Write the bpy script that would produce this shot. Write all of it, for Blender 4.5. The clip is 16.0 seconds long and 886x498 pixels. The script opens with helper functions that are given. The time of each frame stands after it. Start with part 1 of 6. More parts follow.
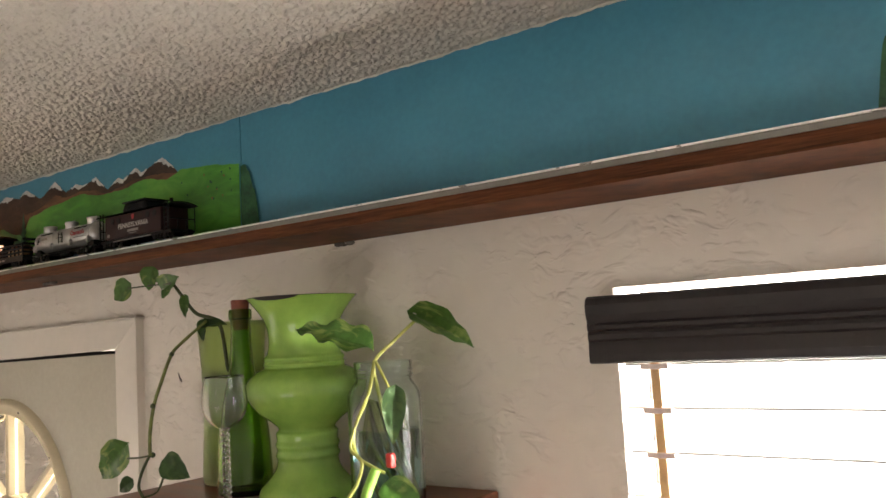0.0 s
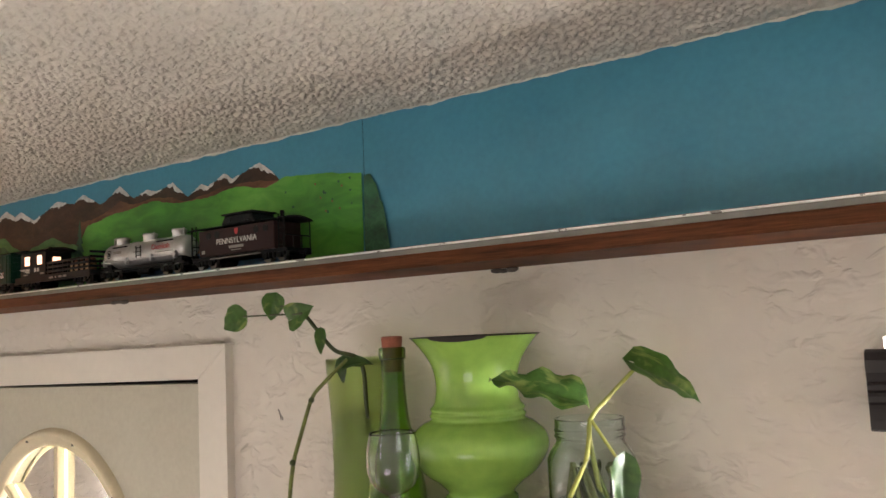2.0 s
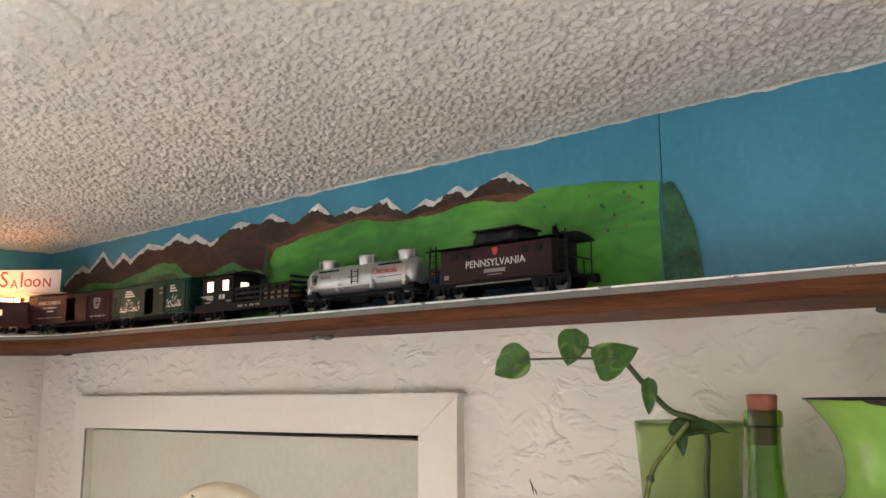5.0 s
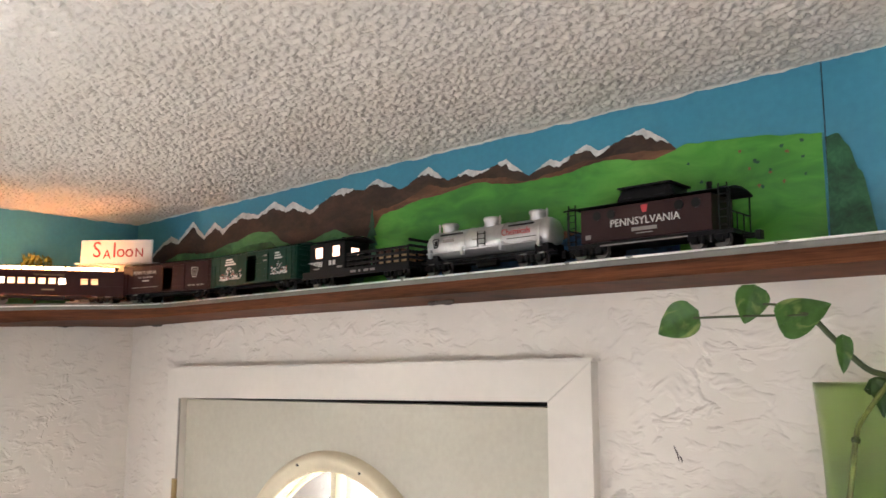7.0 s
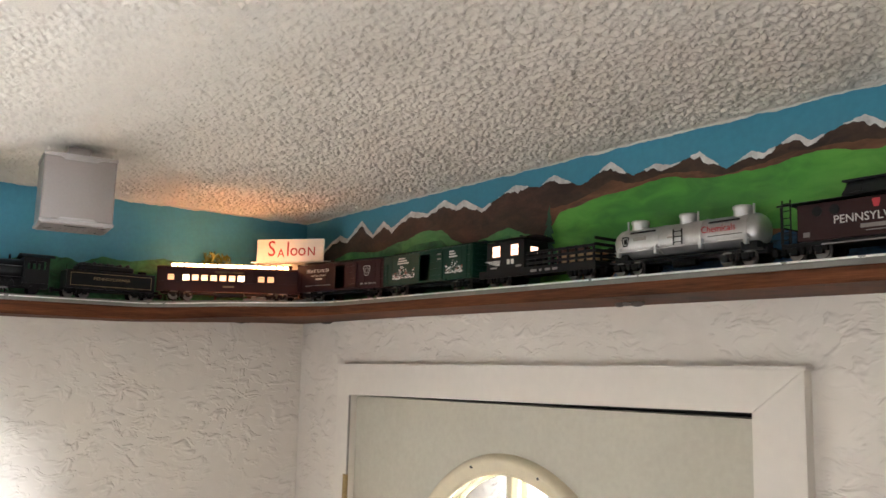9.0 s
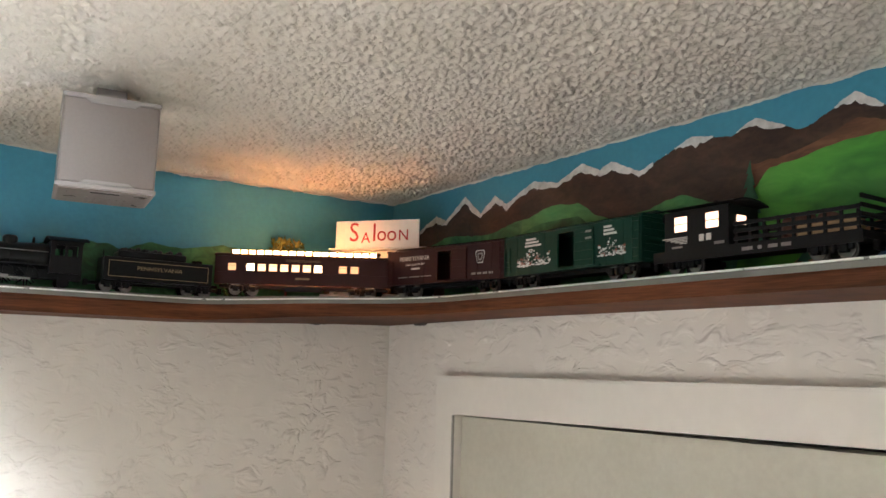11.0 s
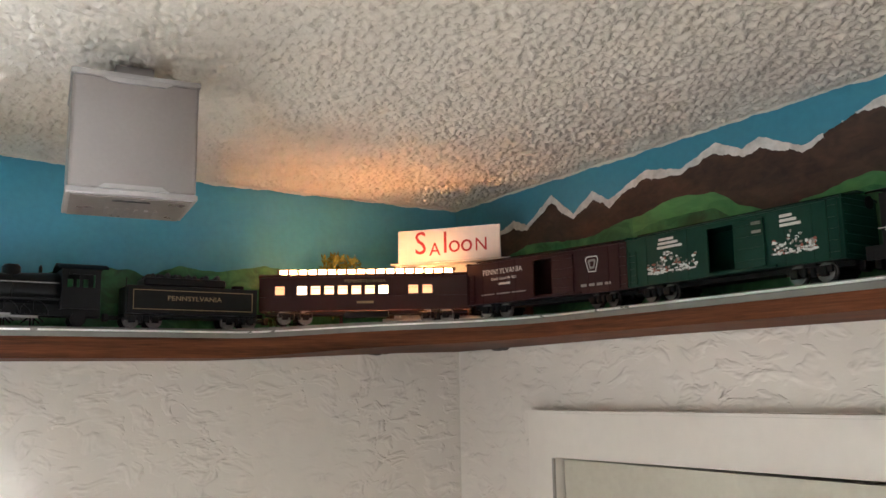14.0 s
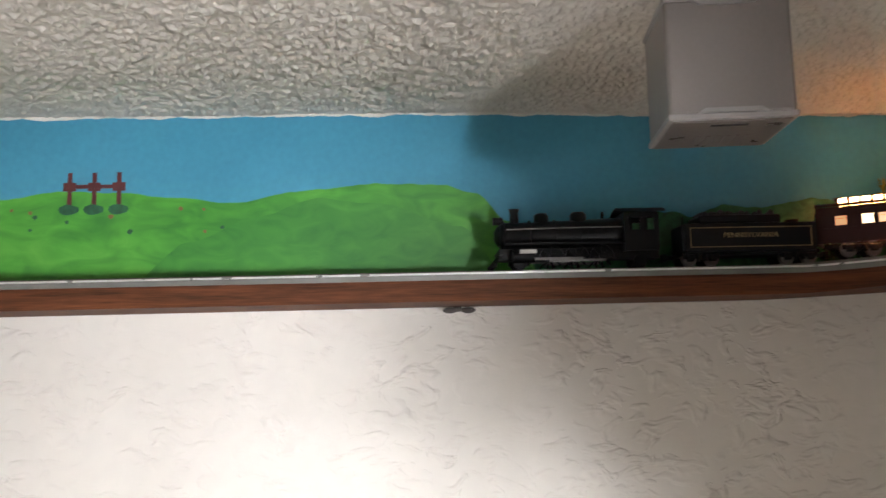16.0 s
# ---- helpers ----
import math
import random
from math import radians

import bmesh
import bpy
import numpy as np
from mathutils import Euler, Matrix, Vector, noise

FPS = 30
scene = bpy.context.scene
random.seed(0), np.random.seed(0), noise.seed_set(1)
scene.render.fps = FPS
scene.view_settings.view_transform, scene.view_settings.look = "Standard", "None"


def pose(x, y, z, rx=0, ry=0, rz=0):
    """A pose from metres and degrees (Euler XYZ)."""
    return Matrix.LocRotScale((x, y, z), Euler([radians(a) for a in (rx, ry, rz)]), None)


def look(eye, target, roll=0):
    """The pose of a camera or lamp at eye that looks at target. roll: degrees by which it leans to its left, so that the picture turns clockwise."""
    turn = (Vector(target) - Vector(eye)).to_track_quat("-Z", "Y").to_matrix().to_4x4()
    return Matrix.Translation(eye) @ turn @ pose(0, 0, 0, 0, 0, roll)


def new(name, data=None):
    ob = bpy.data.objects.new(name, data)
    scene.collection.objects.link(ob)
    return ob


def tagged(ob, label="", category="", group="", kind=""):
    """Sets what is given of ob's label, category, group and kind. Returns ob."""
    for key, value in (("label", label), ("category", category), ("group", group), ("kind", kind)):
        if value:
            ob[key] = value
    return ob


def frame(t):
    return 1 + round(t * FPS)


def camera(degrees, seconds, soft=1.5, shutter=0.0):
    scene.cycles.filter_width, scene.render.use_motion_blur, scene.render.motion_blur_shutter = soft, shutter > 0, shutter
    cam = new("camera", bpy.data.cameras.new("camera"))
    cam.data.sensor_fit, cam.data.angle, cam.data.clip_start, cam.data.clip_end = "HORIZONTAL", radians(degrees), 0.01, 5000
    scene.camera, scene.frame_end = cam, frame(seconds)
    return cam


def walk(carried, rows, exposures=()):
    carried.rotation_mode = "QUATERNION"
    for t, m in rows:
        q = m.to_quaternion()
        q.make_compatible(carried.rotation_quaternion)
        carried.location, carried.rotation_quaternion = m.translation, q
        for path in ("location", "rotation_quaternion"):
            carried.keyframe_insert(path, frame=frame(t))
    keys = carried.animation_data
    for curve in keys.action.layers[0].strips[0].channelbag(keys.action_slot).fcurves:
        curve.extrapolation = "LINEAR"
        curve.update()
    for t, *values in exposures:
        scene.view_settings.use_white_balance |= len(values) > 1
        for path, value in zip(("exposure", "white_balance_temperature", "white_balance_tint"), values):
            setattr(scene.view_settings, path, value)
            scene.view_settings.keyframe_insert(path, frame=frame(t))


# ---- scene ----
cam = camera(56.6, 16.0, shutter=0.15)
PATH = [
    (0, (2.519, -0.858, 2.054), (1.335, 0.742, 2.245), -3.4),
    (0.5, (2.459, -0.814, 2.061), (1.213, 0.738, 2.251), -3.5),
    (1, (2.398, -0.805, 2.077), (1.139, 0.739, 2.263), -3.0),
    (1.5, (2.315, -0.822, 2.099), (1.119, 0.77, 2.284), -2.3),
    (2, (2.227, -0.871, 2.115), (1.09, 0.763, 2.305), -2.6),
    (2.5, (2.168, -0.902, 2.119), (1.033, 0.732, 2.328), -2.4),
    (3, (2.117, -0.885, 2.127), (0.947, 0.721, 2.356), -1.6),
    (3.5, (2.04, -0.845, 2.123), (0.772, 0.673, 2.419), -0.3),
    (4, (1.973, -0.818, 2.12), (0.673, 0.665, 2.452), -0.1),
    (6.5, (1.801, -0.84, 2.103), (0.524, 0.669, 2.402), -0.3),
    (7, (1.771, -0.873, 2.096), (0.415, 0.571, 2.377), 0.1),
    (7.5, (1.749, -0.882, 2.099), (0.308, 0.479, 2.366), 0.5),
    (8, (1.736, -0.885, 2.098), (0.253, 0.43, 2.363), 0.7),
    (8.5, (1.73, -0.88, 2.102), (0.198, 0.376, 2.376), 0.8),
    (9, (1.702, -0.895, 2.1), (0.124, 0.304, 2.374), 1.4),
    (11.5, (1.266, -0.752, 2.114), (-0.407, 0.31, 2.387), 1.0),
    (12, (1.187, -0.748, 2.110), (-0.497, 0.298, 2.375), 0.3),
    (12.5, (1.138, -0.765, 2.109), (-0.530, 0.306, 2.378), -0.4),
    (13, (1.114, -0.762, 2.107), (-0.549, 0.310, 2.400), -0.45),
    (13.5, (1.108, -0.748, 2.121), (-0.558, 0.317, 2.420), -0.6),
    (14, (1.116, -0.745, 2.136), (-0.545, 0.323, 2.450), -0.9),
    (14.5, (1.103, -0.757, 2.131), (-0.607, 0.227, 2.468), -1.35),
    (15, (1.087, -0.792, 2.122), (-0.761, -0.094, 2.442), -1.4),
    (15.5, (1.077, -0.822, 2.116), (-0.858, -0.417, 2.414), -1.5),
    (16, (1.053, -0.860, 2.110), (-0.931, -0.783, 2.356), -1.3),
]
walk(cam, [(t, look(eye, target, roll)) for t, eye, target, roll in PATH], exposures=[(0.0, -0.76, 6800, 15), (2.0, -0.48, 6600, 15), (3.0, -0.18, 6450, 15), (4.0, -0.15, 6250, 14), (6.5, 0.10, 5900, 14), (8.0, -0.09, 5950, 12), (9.0, -0.26, 5980, 11), (11.5, -0.29, 5880, 9), (14.2, -0.22, 5820, 9), (15.0, -0.43, 5860, 11), (16.0, -1.28, 6050, 12)])

# ---- world, sun, large lights ----
world = bpy.data.worlds.new("world")
scene.world = world
world.use_nodes = True
wn = world.node_tree
sky = wn.nodes.new("ShaderNodeTexSky")
sky.sky_type = "NISHITA"
sky.sun_disc = False
sky.sun_elevation, sky.sun_rotation = radians(42), radians(150)
wn.links.new(sky.outputs[0], wn.nodes["Background"].inputs[0])
wn.nodes["Background"].inputs[1].default_value = 0.1


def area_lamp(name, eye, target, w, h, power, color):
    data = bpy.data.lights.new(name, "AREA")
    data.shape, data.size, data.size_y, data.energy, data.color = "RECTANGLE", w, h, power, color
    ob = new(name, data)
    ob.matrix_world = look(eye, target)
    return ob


sun_data = bpy.data.lights.new("sun", "SUN")
sun_data.energy, sun_data.angle, sun_data.color = 2.0, radians(0.5), (1.0, 0.95, 0.88)
new("sun", sun_data).matrix_world = look((3.0, 2.0, 4.0), (2.6, 4.0, 2.2))

area_lamp("window_daylight", (2.70, 0.075, 1.52), (2.50, -1.0, 1.62), 1.05, 1.0, 56.0, (0.97, 0.98, 1.0))
area_lamp("yard_daylight", (4.3, 0.60, 1.45), (0.0, -0.9, 2.2), 0.22, 0.35, 1180.0, (1.0, 0.98, 0.95))
area_lamp("door_daylight", (0.69, 0.10, 1.80), (0.69, -1.0, 1.75), 0.44, 0.2, 1.0, (1.0, 0.93, 0.8))
# Added fill lamp at an unseen south opening; brightens the door wall.
area_lamp("south_fill", (2.3, -3.58, 0.6), (1.5, 0.0, 1.9), 1.55, 1.0, 30.0, (1.0, 0.95, 0.90))

# ---- materials ----


def mat(name, col, rough=0.5, metal=0.0, var=0.12, scale=9.0, bump=0.15, bscale=90.0, depth=0.001, stretch=(1, 1, 1), tint=None, rvar=0.1, pieces=0.0):
    """A surface with colour variation at two scales, uneven gloss and fine relief."""
    m = bpy.data.materials.new(name)
    m.use_nodes = True
    n, l = m.node_tree.nodes, m.node_tree.links
    b = n["Principled BSDF"]
    tc, mp = n.new("ShaderNodeTexCoord"), n.new("ShaderNodeMapping")
    mp.inputs["Scale"].default_value = stretch
    l.new(tc.outputs["Object"], mp.inputs[0])
    big, fine = n.new("ShaderNodeTexNoise"), n.new("ShaderNodeTexNoise")
    big.inputs["Scale"].default_value, big.inputs["Detail"].default_value = scale, 5
    fine.inputs["Scale"].default_value, fine.inputs["Detail"].default_value = bscale, 4
    for t in (big, fine):
        l.new(mp.outputs[0], t.inputs["Vector"])
    mixf = n.new("ShaderNodeMix")
    mixf.inputs[0].default_value = 0.4
    l.new(big.outputs["Fac"], mixf.inputs[2])
    l.new(fine.outputs["Fac"], mixf.inputs[3])
    ramp = n.new("ShaderNodeValToRGB")
    lo, hi = ramp.color_ramp.elements
    lo.position, hi.position = 0.32, 0.68
    second = tint or col
    lo.color = (*[max(0.0, c * (1 - var)) for c in second], 1)
    hi.color = (*[min(1.0, c * (1 + var)) for c in col], 1)
    l.new(mixf.outputs[0], ramp.inputs[0])
    if pieces:
        info, hsv, ma = n.new("ShaderNodeObjectInfo"), n.new("ShaderNodeHueSaturation"), n.new("ShaderNodeMapRange")
        ma.inputs[3].default_value, ma.inputs[4].default_value = 1 - pieces, 1 + pieces
        l.new(info.outputs["Random"], ma.inputs[0])
        l.new(ma.outputs[0], hsv.inputs["Value"])
        l.new(ramp.outputs[0], hsv.inputs["Color"])
        l.new(hsv.outputs[0], b.inputs["Base Color"])
    else:
        l.new(ramp.outputs[0], b.inputs["Base Color"])
    rr = n.new("ShaderNodeMapRange")
    rr.inputs[3].default_value, rr.inputs[4].default_value = max(0.02, rough - rvar), min(1.0, rough + rvar)
    l.new(big.outputs["Fac"], rr.inputs[0])
    l.new(rr.outputs[0], b.inputs["Roughness"])
    b.inputs["Metallic"].default_value = metal
    if bump:
        bp = n.new("ShaderNodeBump")
        bp.inputs["Strength"].default_value, bp.inputs["Distance"].default_value = bump, depth
        l.new(fine.outputs["Fac"], bp.inputs["Height"])
        l.new(bp.outputs[0], b.inputs["Normal"])
    return m


def glow(name, col, strength):
    m = bpy.data.materials.new(name)
    m.use_nodes = True
    b = m.node_tree.nodes["Principled BSDF"]
    b.inputs["Base Color"].default_value = (*col, 1)
    b.inputs["Emission Color"].default_value = (*col, 1)
    b.inputs["Emission Strength"].default_value = strength
    return m


def glass(name, col, rough=0.02, ior=1.45):
    m = bpy.data.materials.new(name)
    m.use_nodes = True
    b = m.node_tree.nodes["Principled BSDF"]
    b.inputs["Base Color"].default_value = (*col, 1)
    b.inputs["Roughness"].default_value, b.inputs["IOR"].default_value = rough, ior
    b.inputs["Transmission Weight"].default_value = 1.0
    return m


def plaster_mat(name, col):
    """Painted knock-down plaster: trowelled ridges over fine grain."""
    m = mat(name, col, 0.62, 0, 0.04, 2.5, 0, 40)
    n, l = m.node_tree.nodes, m.node_tree.links
    b = n["Principled BSDF"]
    tc = n.new("ShaderNodeTexCoord")
    warp, ridge, fine = n.new("ShaderNodeTexNoise"), n.new("ShaderNodeTexNoise"), n.new("ShaderNodeTexNoise")
    warp.inputs["Scale"].default_value = 9
    ridge.inputs["Scale"].default_value, ridge.inputs["Detail"].default_value, ridge.inputs["Distortion"].default_value = 54, 2.2, 0.35
    fine.inputs["Scale"].default_value, fine.inputs["Detail"].default_value = 240, 3
    mix = n.new("ShaderNodeMix")
    mix.data_type = "VECTOR"
    mix.inputs[0].default_value = 0.06
    l.new(tc.outputs["Object"], warp.inputs["Vector"])
    l.new(tc.outputs["Object"], mix.inputs[4])
    l.new(warp.outputs["Color"], mix.inputs[5])
    lie = n.new("ShaderNodeMapping")
    lie.inputs["Scale"].default_value = (0.62, 0.62, 1.15)
    l.new(mix.outputs[1], lie.inputs[0])
    l.new(lie.outputs[0], ridge.inputs["Vector"])
    l.new(tc.outputs["Object"], fine.inputs["Vector"])
    curve = n.new("ShaderNodeValToRGB")
    curve.color_ramp.elements[0].position, curve.color_ramp.elements[1].position = 0.5, 0.72
    l.new(ridge.outputs["Fac"], curve.inputs[0])
    b1, b2 = n.new("ShaderNodeBump"), n.new("ShaderNodeBump")
    b1.inputs["Strength"].default_value, b1.inputs["Distance"].default_value = 0.85, 0.0034
    b2.inputs["Strength"].default_value, b2.inputs["Distance"].default_value = 0.12, 0.001
    mask, mramp, mul = n.new("ShaderNodeTexNoise"), n.new("ShaderNodeValToRGB"), n.new("ShaderNodeMath")
    mask.inputs["Scale"].default_value = 9
    mramp.color_ramp.elements[0].position, mramp.color_ramp.elements[1].position = 0.34, 0.58
    mul.operation = "MULTIPLY"
    l.new(tc.outputs["Object"], mask.inputs["Vector"])
    l.new(mask.outputs["Fac"], mramp.inputs[0])
    l.new(curve.outputs[0], mul.inputs[0])
    l.new(mramp.outputs[0], mul.inputs[1])
    l.new(mul.outputs[0], b1.inputs["Height"])
    l.new(fine.outputs["Fac"], b2.inputs["Height"])
    l.new(b1.outputs[0], b2.inputs["Normal"])
    l.new(b2.outputs[0], b.inputs["Normal"])
    return m


def wood_mat(name, light, dark, rough, along=(1.2, 22, 22), scale=3.0):
    m = mat(name, light, rough, 0, 0.25, scale, 0.25, scale * 7, 0.0008, along, dark)
    return m


def leaf_mat(name, col, pale):
    m = mat(name, col, 0.35, 0, 0.2, 30, 0.2, 120, 0.0006, tint=tuple(0.7 * c for c in col))
    n, l = m.node_tree.nodes, m.node_tree.links
    b = n["Principled BSDF"]
    tc, nz, rp, mx = n.new("ShaderNodeTexCoord"), n.new("ShaderNodeTexNoise"), n.new("ShaderNodeValToRGB"), n.new("ShaderNodeMix")
    nz.inputs["Scale"].default_value, nz.inputs["Detail"].default_value, nz.inputs["Distortion"].default_value = 55, 4, 1.2
    mp = n.new("ShaderNodeMapping")
    mp.inputs["Scale"].default_value = (0.45, 1, 1)
    rp.color_ramp.elements[0].position, rp.color_ramp.elements[1].position = 0.5, 0.64
    l.new(tc.outputs["Object"], mp.inputs[0])
    l.new(mp.outputs[0], nz.inputs["Vector"])
    l.new(nz.outputs["Fac"], rp.inputs[0])
    mx.data_type = "RGBA"
    l.new(rp.outputs[0], mx.inputs[0])
    old = b.inputs["Base Color"].links[0].from_socket
    l.new(old, mx.inputs[6])
    mx.inputs[7].default_value = (*pale, 1)
    l.new(mx.outputs[2], b.inputs["Base Color"])
    tr, ms = n.new("ShaderNodeBsdfTranslucent"), n.new("ShaderNodeMixShader")
    ms.inputs[0].default_value = 0.3
    l.new(mx.outputs[2], tr.inputs[0])
    l.new(b.outputs[0], ms.inputs[1])
    l.new(tr.outputs[0], ms.inputs[2])
    l.new(ms.outputs[0], n["Material Output"].inputs[0])
    return m


def brush_mat(name, dark, mid, light, scale, stretch=(1, 1, 1), rough=0.42, swirl=1.6):
    """Hand-brushed paint: swirling strokes of three tones with fine bristle relief."""
    m = mat(name, mid, rough, 0, 0.1, scale, 0, 60)
    n, l = m.node_tree.nodes, m.node_tree.links
    b = n["Principled BSDF"]
    tc, mp = n.new("ShaderNodeTexCoord"), n.new("ShaderNodeMapping")
    mp.inputs["Scale"].default_value = stretch
    l.new(tc.outputs["Object"], mp.inputs[0])
    broad, stroke = n.new("ShaderNodeTexNoise"), n.new("ShaderNodeTexNoise")
    broad.inputs["Scale"].default_value, broad.inputs["Detail"].default_value, broad.inputs["Distortion"].default_value = scale, 2, swirl * 0.5
    stroke.inputs["Scale"].default_value, stroke.inputs["Detail"].default_value, stroke.inputs["Distortion"].default_value = scale * 4.5, 4, swirl
    for t in (broad, stroke):
        l.new(mp.outputs[0], t.inputs["Vector"])
    mx = n.new("ShaderNodeMix")
    mx.inputs[0].default_value = 0.42
    l.new(broad.outputs["Fac"], mx.inputs[2])
    l.new(stroke.outputs["Fac"], mx.inputs[3])
    rp = n.new("ShaderNodeValToRGB")
    rp.color_ramp.elements[0].position, rp.color_ramp.elements[1].position = 0.36, 0.66
    rp.color_ramp.elements[0].color, rp.color_ramp.elements[1].color = (*dark, 1), (*light, 1)
    e = rp.color_ramp.elements.new(0.5)
    e.color = (*mid, 1)
    l.new(mx.outputs[0], rp.inputs[0])
    l.new(rp.outputs[0], b.inputs["Base Color"])
    bp = n.new("ShaderNodeBump")
    bp.inputs["Strength"].default_value, bp.inputs["Distance"].default_value = 0.4, 0.0012
    l.new(stroke.outputs["Fac"], bp.inputs["Height"])
    l.new(bp.outputs[0], b.inputs["Normal"])
    return m


WALL = plaster_mat("wall_paint", (0.78, 0.73, 0.66))
CEIL = mat("popcorn_paint", (0.72, 0.68, 0.61), 0.85, 0, 0.06, 5, 0.5, 420, 0.002)
FLOOR = wood_mat("floor_wood", (0.16, 0.10, 0.06), (0.11, 0.06, 0.035), 0.4)
TRIM = mat("trim_paint", (0.78, 0.735, 0.665), 0.45, 0, 0.04, 6, 0.15, 60)
DOORPAINT = mat("door_paint", (0.55, 0.53, 0.44), 0.45, 0, 0.06, 3, 0.1, 120, 0.0006, tint=(0.52, 0.49, 0.40))
LITE = mat("lite_frame_plastic", (0.72, 0.64, 0.46), 0.4, 0, 0.06, 12, 0.1, 90)
SHELFWOOD = wood_mat("shelf_wood", (0.140, 0.047, 0.018), (0.036, 0.013, 0.007), 0.6, (1.6, 1.6, 40))
SHELFWOOD.node_tree.nodes["Principled BSDF"].inputs["Specular IOR Level"].default_value = 0.15
SHELFEDGE = mat("galvanised_edge", (0.20, 0.20, 0.185), 0.42, 0.4, 0.15, 20, 0.3, 60)
EDGETOP = mat("bright_metal_strip", (0.86, 0.86, 0.84), 0.3, 0.7, 0.1, 40, 0.4, 200)
SKYPAINT = mat("sky_paint", (0.075, 0.315, 0.455), 0.34, 0, 0.06, 6, 0.35, 130, 0.001, tint=(0.068, 0.285, 0.42))
ROCK = brush_mat("mountain_paint", (0.026, 0.013, 0.010), (0.05, 0.025, 0.017), (0.085, 0.043, 0.027), 14, (1, 1, 2.0), 0.5, 1.0)
ROCKRED = brush_mat("mountain_light_paint", (0.075, 0.033, 0.018), (0.15, 0.062, 0.03), (0.23, 0.10, 0.048), 16, (0.7, 0.7, 2.4), 0.5, 1.0)
SNOW = mat("snow_paint", (0.78, 0.77, 0.75), 0.5, 0, 0.12, 60, 0.5, 150, 0.001, tint=(0.6, 0.58, 0.56))
HILLDARK = brush_mat("dark_hill_paint", (0.014, 0.085, 0.03), (0.03, 0.165, 0.055), (0.085, 0.30, 0.10), 7, (1, 1, 1.3), 0.42, 2.2)
HILL = brush_mat("hill_paint", (0.045, 0.22, 0.03), (0.085, 0.345, 0.04), (0.15, 0.46, 0.06), 5, (0.7, 0.7, 1.8), 0.42, 1.4)
HILLMID = brush_mat("mid_hill_paint", (0.035, 0.19, 0.03), (0.055, 0.25, 0.035), (0.085, 0.33, 0.045), 6, (0.8, 0.8, 1.6), 0.42, 1.2)
HILLPALE = brush_mat("pale_hill_paint", (0.04, 0.19, 0.055), (0.075, 0.265, 0.08), (0.12, 0.35, 0.11), 9, (0.8, 0.8, 1.6), 0.42, 1.6)
BUSH = brush_mat("bush_paint", (0.010, 0.06, 0.028), (0.022, 0.12, 0.05), (0.045, 0.19, 0.075), 24, (1, 1, 1), 0.45, 1.5)
PINE = mat("pine_paint", (0.02, 0.10, 0.05), 0.5, 0, 0.3, 60, 0.4, 120, 0.001)
LAKE = mat("lake_paint", (0.03, 0.11, 0.24), 0.4, 0, 0.5, 45, 0.4, 120, 0.001, (1, 1, 3), (0.02, 0.05, 0.12))
SHORE = mat("shore_paint", (0.24, 0.11, 0.045), 0.5, 0, 0.3, 50, 0.4, 120, 0.001)
REDPAINT = mat("red_post_paint", (0.10, 0.02, 0.02), 0.5, 0, 0.3, 80, 0.3, 150)
DARKPLASTIC = mat("dark_valance_vinyl", (0.015, 0.011, 0.012), 0.5, 0, 0.2, 20, 0.15, 150)
SLAT = mat("blind_slat_white", (0.85, 0.85, 0.83), 0.5, 0, 0.05, 20, 0.1, 90)
TAPE = mat("blind_ladder_tape", (0.82, 0.55, 0.27), 0.8, 0, 0.12, 60, 0.3, 300)
BOXGREY = mat("brushed_grey_plastic", (0.25, 0.222, 0.21), 0.36, 0.3, 0.05, 14, 0.08, 260)
BOXEDGE = mat("pale_plastic_rim", (0.34, 0.315, 0.305), 0.35, 0.15, 0.05, 30, 0.08, 200)
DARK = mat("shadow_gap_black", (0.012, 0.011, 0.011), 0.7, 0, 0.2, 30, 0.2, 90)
BRASS = mat("aged_brass", (0.35, 0.25, 0.12), 0.4, 0.9, 0.25, 90, 0.2, 200)
PUTTY = mat("grey_putty_blob", (0.10, 0.085, 0.075), 0.7, 0, 0.3, 90, 0.5, 200)

# ---- building helpers ----


def put(name, bm, material, parent=None, label="", smooth=False, place=None):
    me = bpy.data.meshes.new(name)
    bmesh.ops.recalc_face_normals(bm, faces=bm.faces)
    bm.to_mesh(me)
    bm.free()
    for mt in (material if isinstance(material, (list, tuple)) else [material]):
        me.materials.append(mt)
    if smooth:
        me.polygons.foreach_set("use_smooth", [True] * len(me.polygons))
    ob = new(name, me)
    if place is not None:
        ob.matrix_basis = place
    if parent is not None:
        ob.parent = parent
    if label:
        tagged(ob, label)
    return ob


def part(name, bm, material, parent, label="", smooth=False):
    return put(name, bm, material, parent, label, smooth)


def thing(name, place, label, category, group="", kind=""):
    ob = new(name)
    ob.empty_display_size = 0.05
    ob.matrix_basis = place
    return tagged(ob, label, category, group, kind)


def add_box(bm, x0, x1, y0, y1, z0, z1, bevel=0.0, m=None):
    r = bmesh.ops.create_cube(bm, size=1.0, matrix=Matrix.Translation(((x0 + x1) / 2, (y0 + y1) / 2, (z0 + z1) / 2)) @ Matrix.Diagonal((abs(x1 - x0), abs(y1 - y0), abs(z1 - z0), 1)))
    vs = r["verts"]
    if bevel:
        es = {e for v in vs for e in v.link_edges}
        g = bmesh.ops.bevel(bm, geom=list(es), offset=bevel, segments=2, affect="EDGES", profile=0.5)
        vs = list({v for f in g["faces"] for v in f.verts} | {v for v in vs if v.is_valid})
    if m is not None:
        bmesh.ops.transform(bm, matrix=m, verts=vs)
    return vs


